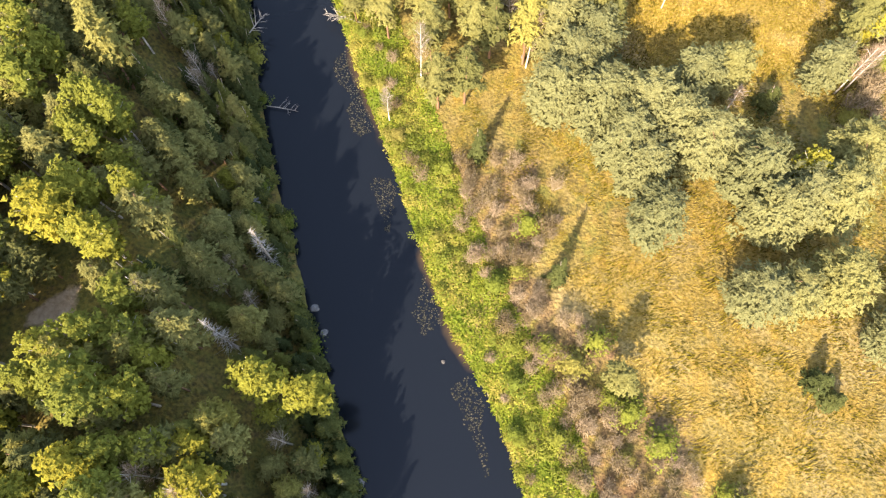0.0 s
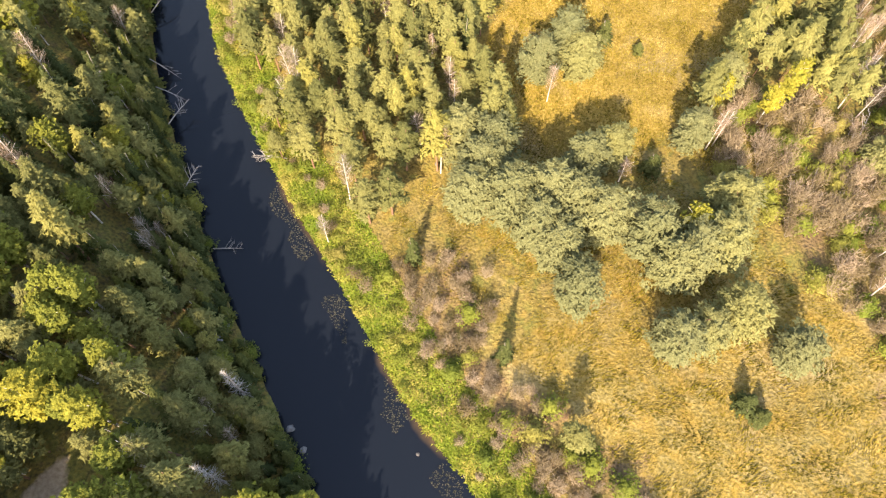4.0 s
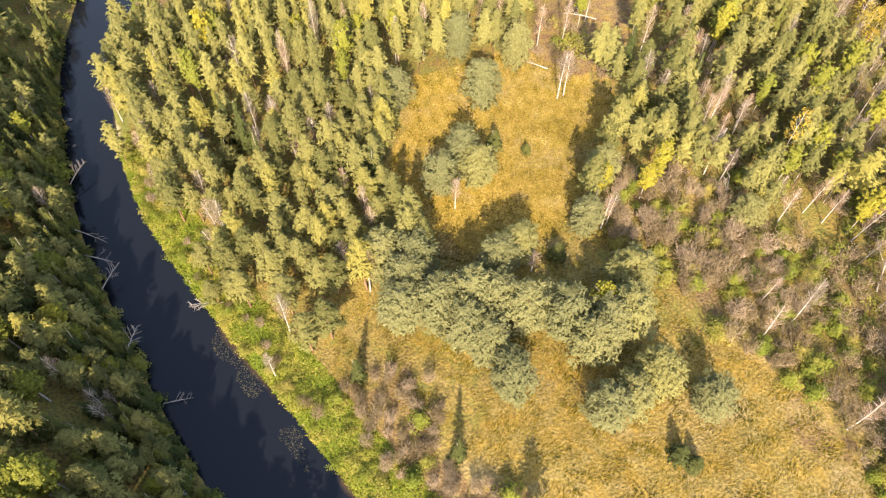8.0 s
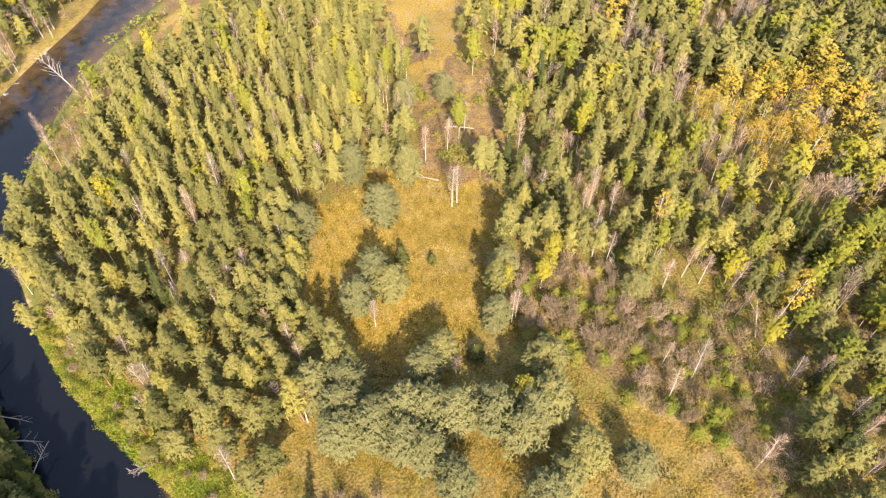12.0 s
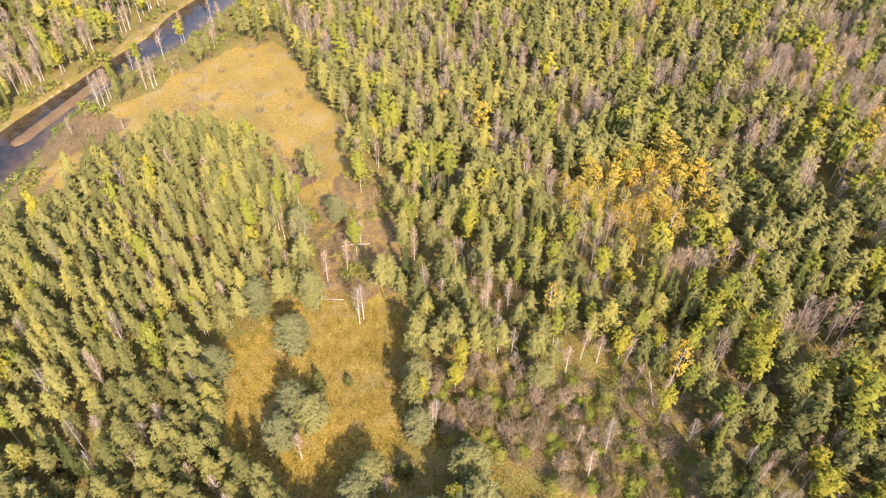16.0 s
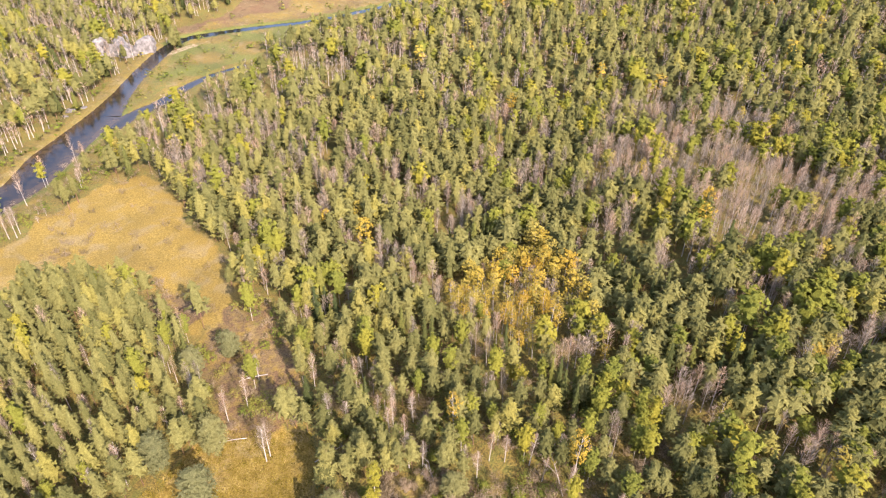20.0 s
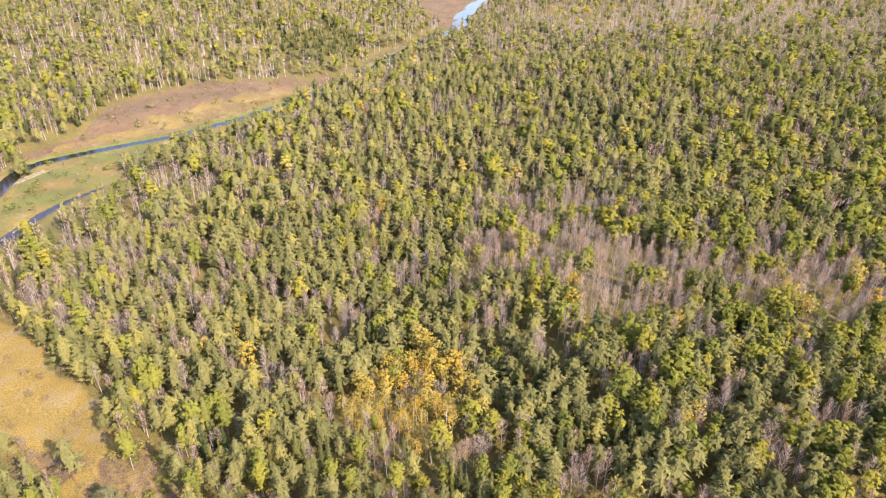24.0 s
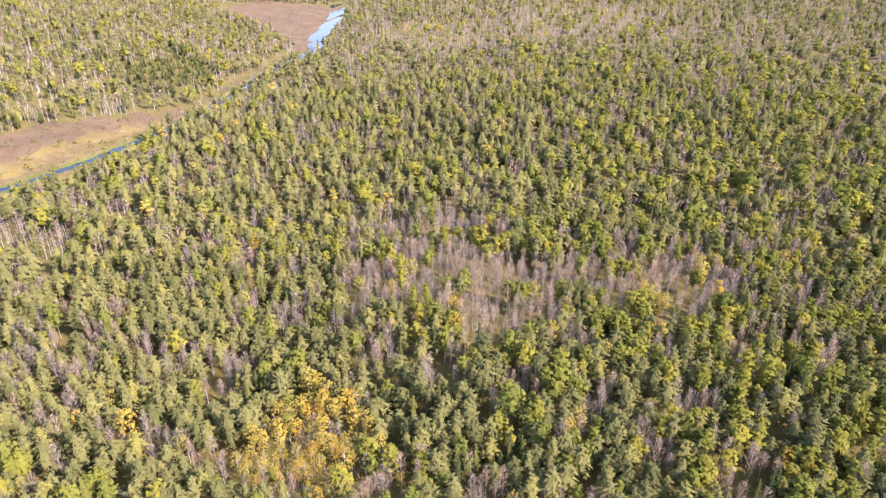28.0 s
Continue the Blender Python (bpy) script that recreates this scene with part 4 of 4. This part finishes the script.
rest = ~single
close = rest & (np.hypot(x - 15, y - 50) < 108)
masses(x[close], y[close], z[close], kind[close], tall[close], CLOSE, "close", 0.1, 0.98)
rest &= ~close
masses(x[rest], y[rest], z[rest], kind[rest], tall[rest], MID, "mid", 0.12, 1.17)
# a low hedge of leafy shrubs along the meadow's bank
bank = np.random.default_rng(81)
x, y = bank.uniform(-40, 14, 6000), bank.uniform(-8, 112, 6000)
edge_d, edge_s, _ = near_line(x, y, RIVER)
grown = (edge_s < 0) & (edge_d > 0.6) & (edge_d < 7.5) & (waves(x, y, 12, 82) + bank.normal(0, 0.4, x.size) > 0.1)
x, y = x[grown][:120], y[grown][:120]
mass("willow", x, y, height(x, y)[0], bank.uniform(0.5, 1.2, x.size), CLOSE, "close", 0, 1.0)
# small dark spruces that close the foot of the steep bank
x, y = bank.uniform(-48, 6, 9000), bank.uniform(-14, 150, 9000)
edge_d, edge_s, _ = near_line(x, y, RIVER)
grown = (edge_s > 0) & (edge_d > 0.3) & (edge_d < 3.4)
x, y = x[grown][:300], y[grown][:300]
mass("spruce", x, y, height(x, y)[0] - 0.05, bank.uniform(2.2, 5.2, x.size), CLOSE, "close", 0.08, 1.2)
masses(*fill(5.2, 300, 590), FAR, "far", 0.17, 1.35)
masses(*fill(8.4, 590, 1750), REMOTE, "remote", 0.25, 1.6)

# ---- things by the water and in the grass ----


def part(name, bm, material, parent=None, label="", smooth_shade=True):
    me = bpy.data.meshes.new(name)
    bm.to_mesh(me)
    bm.free()
    me.materials.append(material)
    for p in me.polygons:
        p.use_smooth = smooth_shade
    ob = new(name, me)
    ob.parent = parent
    return tagged(ob, label)


def limb(bm, points, radii, sides=6):
    """A tube along points that may run in any direction."""
    rings = []
    for i, (p, r) in enumerate(zip(points, radii)):
        a, b = Vector(points[max(0, i - 1)]), Vector(points[min(len(points) - 1, i + 1)])
        q = (b - a).to_track_quat("Z", "Y")
        rings.append([bm.verts.new(Vector(p) + q @ Vector((math.cos(6.283 * k / sides) * r, math.sin(6.283 * k / sides) * r, 0))) for k in range(sides)])
    for a, b in zip(rings, rings[1:]):
        for k in range(sides):
            bm.faces.new((a[k], a[(k + 1) % sides], b[(k + 1) % sides], b[k]))
    bm.faces.new(rings[0][::-1])
    bm.faces.new(rings[-1])


def dead_tree(name, label, foot, tip, girth, boughs, material, seed):
    """A fallen or leaning dead tree: a trunk from foot to tip and forked branches."""
    rng = random.Random(seed)
    top = tagged(new(name), label, "dead tree")
    top.location = foot
    end = Vector(tip) - Vector(foot)
    bm = bmesh.new()
    sag = Vector((0, 0, 0.04 * end.length))
    limb(bm, [Vector((0, 0, 0)), end * 0.35 + sag, end * 0.7 + sag, end], [girth, girth * 0.8, girth * 0.5, girth * 0.15])
    part("trunk", bm, material, top)
    side = end.cross(Vector((0, 0, 1))).normalized()
    for k in range(boughs):
        u = 0.35 + 0.6 * (k + rng.random()) / boughs
        at = end * u + sag
        way = (end.normalized() * rng.uniform(0.4, 0.9) + side * rng.choice((-1, 1)) * rng.uniform(0.4, 1.0) + Vector((0, 0, rng.uniform(-0.1, 0.7)))).normalized()
        long = end.length * (1.05 - u) * rng.uniform(0.35, 0.6) + 0.4
        bm = bmesh.new()
        mid, out = at + way * long * 0.5 + Vector((0, 0, 0.1)), at + way * long
        limb(bm, [at, mid, out], [girth * 0.4, girth * 0.27, girth * 0.08], 4)
        for f in range(3):
            fork = mid.lerp(out, f / 3)
            turn = (way + Vector((rng.gauss(0, 0.5), rng.gauss(0, 0.5), rng.gauss(0.1, 0.3)))).normalized()
            limb(bm, [fork, fork + turn * long * 0.4], [girth * 0.2, girth * 0.06], 3)
        part("branch", bm, material, top)
    return top


PALE_WOOD = solid("weathered_wood", (0.3, 0.26, 0.23), (0.46, 0.42, 0.38), 4.0, stretch=(1, 1, 0.3))
for name, label, foot, tip, girth, boughs, wood, seed in (
        ("fallen_tree", "fallen grey tree reaching from the grassy bank over the water", (-14.6, 64.7, 0.6), (-20.6, 66.4, 0.7), 0.16, 9, PALE_WOOD, 1),
        ("fallen_tree", "fallen pale birch lying in the bank's grass", (-11.6, 73.2, 0.9), (-17, 78, 1.2), 0.14, 5, BIRCH_BARK, 2),
        ("fallen_tree", "fallen birch leaning in the bank's shrubs", (-9, 76.5, 1.0), (-14.5, 82.5, 4.0), 0.13, 5, BIRCH_BARK, 3),
        ("leaning_bare_tree", "bare grey tree leaning out over the dark water", (-31.6, 60.2, 1.4), (-28.6, 64.4, 2.6), 0.13, 9, PALE_WOOD, 4),
        ("drowned_branch", "pale drowned branch lying in the river", (-27.2, 50.4, 0.35), (-22.6, 49.8, 0.1), 0.09, 7, PALE_WOOD, 5),
        ("leaning_bare_tree", "bare tree leaning from the steep bank", (-34, 74, 1.6), (-30.4, 78, 2.4), 0.11, 8, PALE_WOOD, 6),
        ("fallen_tree", "fallen thin trunk sloping from the steep bank into the water", (-36, 82, 2.2), (-31.5, 80, 0.15), 0.09, 4, PALE_WOOD, 7),
        ("fallen_tree", "fallen thin trunk sloping from the steep bank into the water", (-37, 88, 2.6), (-32.5, 85, 0.15), 0.09, 4, PALE_WOOD, 8),
        ("leaning_bare_tree", "bare tree hanging over the river from the steep bank", (-37.5, 100, 1.8), (-34, 104, 2.8), 0.11, 8, GREY_BARK, 9),
        ("fallen_tree", "fallen white birch lying in the brush of the strip", (80, 109.5, 0.9), (73.5, 113.5, 1.4), 0.14, 6, BIRCH_BARK, 10),
        ("fallen_tree", "fallen trunk lying in the golden glade's edge", (66, 79.5, 0.85), (74, 76.5, 1.2), 0.12, 5, PALE_WOOD, 11),
        ("fallen_tree", "fallen white birch among the brush", (62, 98, 0.9), (56, 103.5, 1.0), 0.11, 5, BIRCH_BARK, 12),
        ("fallen_tree", "broken white birch among the alders", (90, 27, 0.9), (98, 35, 5.0), 0.13, 5, BIRCH_BARK, 13),
        ("fallen_tree", "broken white birch leaning among the alders", (74, 50, 0.9), (80, 57, 3.2), 0.12, 5, BIRCH_BARK, 14),
        ("arched_birch_tree", "thin birch bent over in an arch", (22.5, 99, 0.8), (18, 97, 3.2), 0.08, 5, BIRCH_BARK, 15),
        ("leaning_bare_tree", "bare birch leaning over the bend of the river", (-2.4, 181.5, 0.5), (-7.5, 187, 10.5), 0.16, 14, BIRCH_BARK, 16)):
    dead_tree(name, label, foot, tip, girth, boughs, wood, seed)


def rock(name, label, x, y, z, size, material, seed, squash=0.7):
    """A cracked, faceted stone sunk a little into the ground."""
    bm = bmesh.new()
    bmesh.ops.create_icosphere(bm, subdivisions=3, radius=1)
    shift = Vector((seed * 3.7, seed * 1.3, 0))
    for v in bm.verts:
        cell = noise.cell(v.co * 1.6 + shift)
        v.co *= 1 + 0.28 * noise.noise(v.co * 1.3 + shift) + 0.16 * (cell - 0.5)
        v.co = Vector((v.co.x * size[0], v.co.y * size[1], max(v.co.z, -0.4) * size[2] * squash))
    ob = part(name, bm, material, smooth_shade=False)
    ob.location = (x, y, z)
    ob.rotation_euler.z = seed * 1.1
    return tagged(ob, label, "rock")


def at_ground(x, y):
    return float(height(np.array([x]), np.array([y]))[0][0])


for k, (x, y, r, h) in enumerate([(206, 374, 9, 11), (216, 369, 10, 12), (227, 363, 9, 10), (221, 375, 8, 12), (199, 371, 6, 6), (236, 372, 6, 8)]):
    rock("limestone_cliff", "pale limestone cliff above the river bank", x, y, at_ground(x, y) - 1, (r, r * 0.7, h), ROCK, k + 1, 0.9)
for k, (x, y, r) in enumerate([(152, 318, 2.6), (158, 316.5, 1.8), (147, 314, 1.5), (104, 279, 1.1), (93, 275, 1.0)]):
    rock("limestone_boulder", "pale limestone boulder on the far bank", x, y, at_ground(x, y) - 0.3, (r, r * 0.8, r), ROCK, k + 11)
for k, (x, y, r) in enumerate([(-22, 190, 1.6), (-19.5, 192.4, 1.3), (-16, 196, 1.5), (-12.5, 199.5, 1.1), (-25, 186, 1.4), (-9, 204, 0.8), (-6, 207.5, 0.9),
                               (2, 214.5, 0.7), (-27.5, 181, 1.2)]):
    rock("bank_boulder", "pale boulder at the water's edge", x, y, at_ground(x, y) - 0.1, (r, r * 0.75, r * 0.8), ROCK, k + 21)
for k, (x, y, r) in enumerate([(-27.6, 35.9, 1.7), (-27.2, 33.2, 1.5), (-25.6, 37.2, 1.2), (-28.4, 31, 1.0), (-26.2, 35, 1.0)]):
    rock("rock_outcrop", "grey rock outcrop bare among the slope's trees", x, y, at_ground(x, y), (r, r * 0.8, r), DARK_ROCK, k + 31)
for k, (x, y, r) in enumerate([(-15.7, 18.6, 0.55), (-0.9, 15.7, 0.28), (-17.2, 21.7, 0.6), (-9.8, 1.4, 0.8), (-37, 120, 0.5), (-36.6, 112, 0.4)]):
    rock("river_stone", "pale stone standing out of the dark water", x, y, 0.05, (r, r * 0.8, r), ROCK, k + 41)
for k, (x, y, r) in enumerate([(9.1, 66.1, 0.5), (8.7, 62.6, 0.55), (8.5, 59.8, 0.4)]):
    rock("path_stone", "pinkish stone lying in the mossy gap between pines", x, y, at_ground(x, y) + 0.1, (r, r * 0.7, r * 0.8), ROCK, k + 51)


def scatter(name, label, category, x, y, z, lean, size, slim, material, hue, flat=False, soft=False):
    """Many small blades or leaves in one mesh."""
    rng = np.random.default_rng(len(x))
    n = len(x)
    foot = np.stack([x, y, z], 1)
    turn = rng.uniform(0, 6.283, n)
    if flat:
        tri = []
        for k in range(3):
            a, b = turn + k * 2.094, turn + (k + 1) * 2.094
            tri.append(np.stack([foot, foot + np.stack([np.cos(a), np.sin(a), 0 * a], 1) * size[:, None], foot + np.stack([np.cos(b), np.sin(b), 0 * b], 1) * size[:, None]], 1))
        tri, hue = np.concatenate(tri), np.tile(hue, 3)
    else:
        side = np.stack([np.cos(turn), np.sin(turn), 0 * turn], 1) * (size * slim)[:, None]
        if soft:    # broad leaves that lie over, their upper faces to the sky
            lean = lean[0] - 0.9 * np.sin(turn), lean[1] + 0.9 * np.cos(turn)
        tip = foot + np.stack([lean[0] * size + rng.normal(0, 0.3, n) * size, lean[1] * size + rng.normal(0, 0.3, n) * size, size * (0.5 if soft else 0.9)], 1)
        tri = np.stack([foot - side, foot + side, tip], 1)
    if soft:
        tri = np.where((np.cross(tri[:, 1] - tri[:, 0], tri[:, 2] - tri[:, 0])[:, 2] < 0)[:, None, None], tri[:, ::-1], tri)
    upward = np.repeat(rng.normal(0, 0.45, (len(tri), 3)) * np.array([1, 1, 0]) + np.array([0, 0, 1.0]), 3, axis=0) if soft else None
    me = soup(name, tri, material, upward)
    point_values(me, "tint", np.repeat(hue, 3))
    return tagged(new(name, me), label, category, kind="stuff")


def sprinkle(count, box, test, seed):
    rng = np.random.default_rng(seed)
    x, y = rng.uniform(box[0], box[1], count), rng.uniform(box[2], box[3], count)
    m = test(x, y)
    return x[m], y[m], rng


x, y, rng = sprinkle(110000, (15, 75, 54, 108), lambda x, y: inside(x, y, GLADE), 30)
scatter("glade_grass", "orange-gold grass tufts of the sunny glade", "grass", x, y, height(x, y)[0] - 0.03, (0.4 * waves(x, y, 9, 45), 0.4 * waves(x, y, 9, 46)),
        rng.uniform(0.18, 0.45, x.size), 0.3, GOLD_GRASS, np.clip(0.5 + 0.28 * waves(x, y, 4, 34) + 0.2 * waves(x, y, 11, 44) + rng.normal(0, 0.2, x.size), 0, 1))
x, y, rng = sprinkle(190000, (-5, 75, -12, 110), lambda x, y: inside(x, y, FRONT_MEADOW) | (inside(x, y, GROVE_FLOOR) & (waves(x, y, 8, 3) > -0.3)), 31)
sweep = 0.9 * waves(x, y, 14, 32)
scatter("meadow_grass", "dry golden meadow grass in leaning tufts", "grass", x, y, height(x, y)[0] - 0.03, (np.cos(sweep), np.sin(sweep) * 0.8),
        rng.uniform(0.16, 0.42, x.size) * (0.85 + 0.3 * waves(x, y, 6, 33)), 0.3, GRASS, np.clip(0.48 + 0.26 * waves(x, y, 3.2, 34) + 0.3 * waves(x, y, 13, 44) + rng.normal(0, 0.2, x.size), 0, 1))
x, y, rng = sprinkle(640000, (-40, 45, -10, 110), lambda x, y: (lambda r: (r[0] > 0.2) & (r[0] < 8.5) & (r[1] < 0))(near_line(x, y, RIVER)), 35)
scatter("bank_grass", "lush green and yellow sedge along the river bank", "grass", x, y, height(x, y)[0] - 0.03, (0.3 * waves(x, y, 9, 36), 0.3 * waves(x, y, 9, 37)),
        rng.uniform(0.18, 0.5, x.size), 0.42, GREEN_GRASS, np.clip(0.55 + 0.38 * waves(x, y, 7, 38) + rng.normal(0, 0.22, x.size), 0, 1), soft=True)
x, y, rng = sprinkle(34000, (-25, 12, -5, 62), lambda x, y: (lambda r: (r[0] < -0.3) & (r[0] > -3.2) & (r[1] < 0))(near_line(x, y, RIVER)) & (waves(x, y, 13, 41) > 0.15), 39)
scatter("lily_pads", "brown and olive lily pads floating by the bank", "water plants", x, y, np.full(x.size, 0.012), (0, 0), rng.uniform(0.06, 0.14, x.size), 1, LILY,
        rng.random(x.size), True)
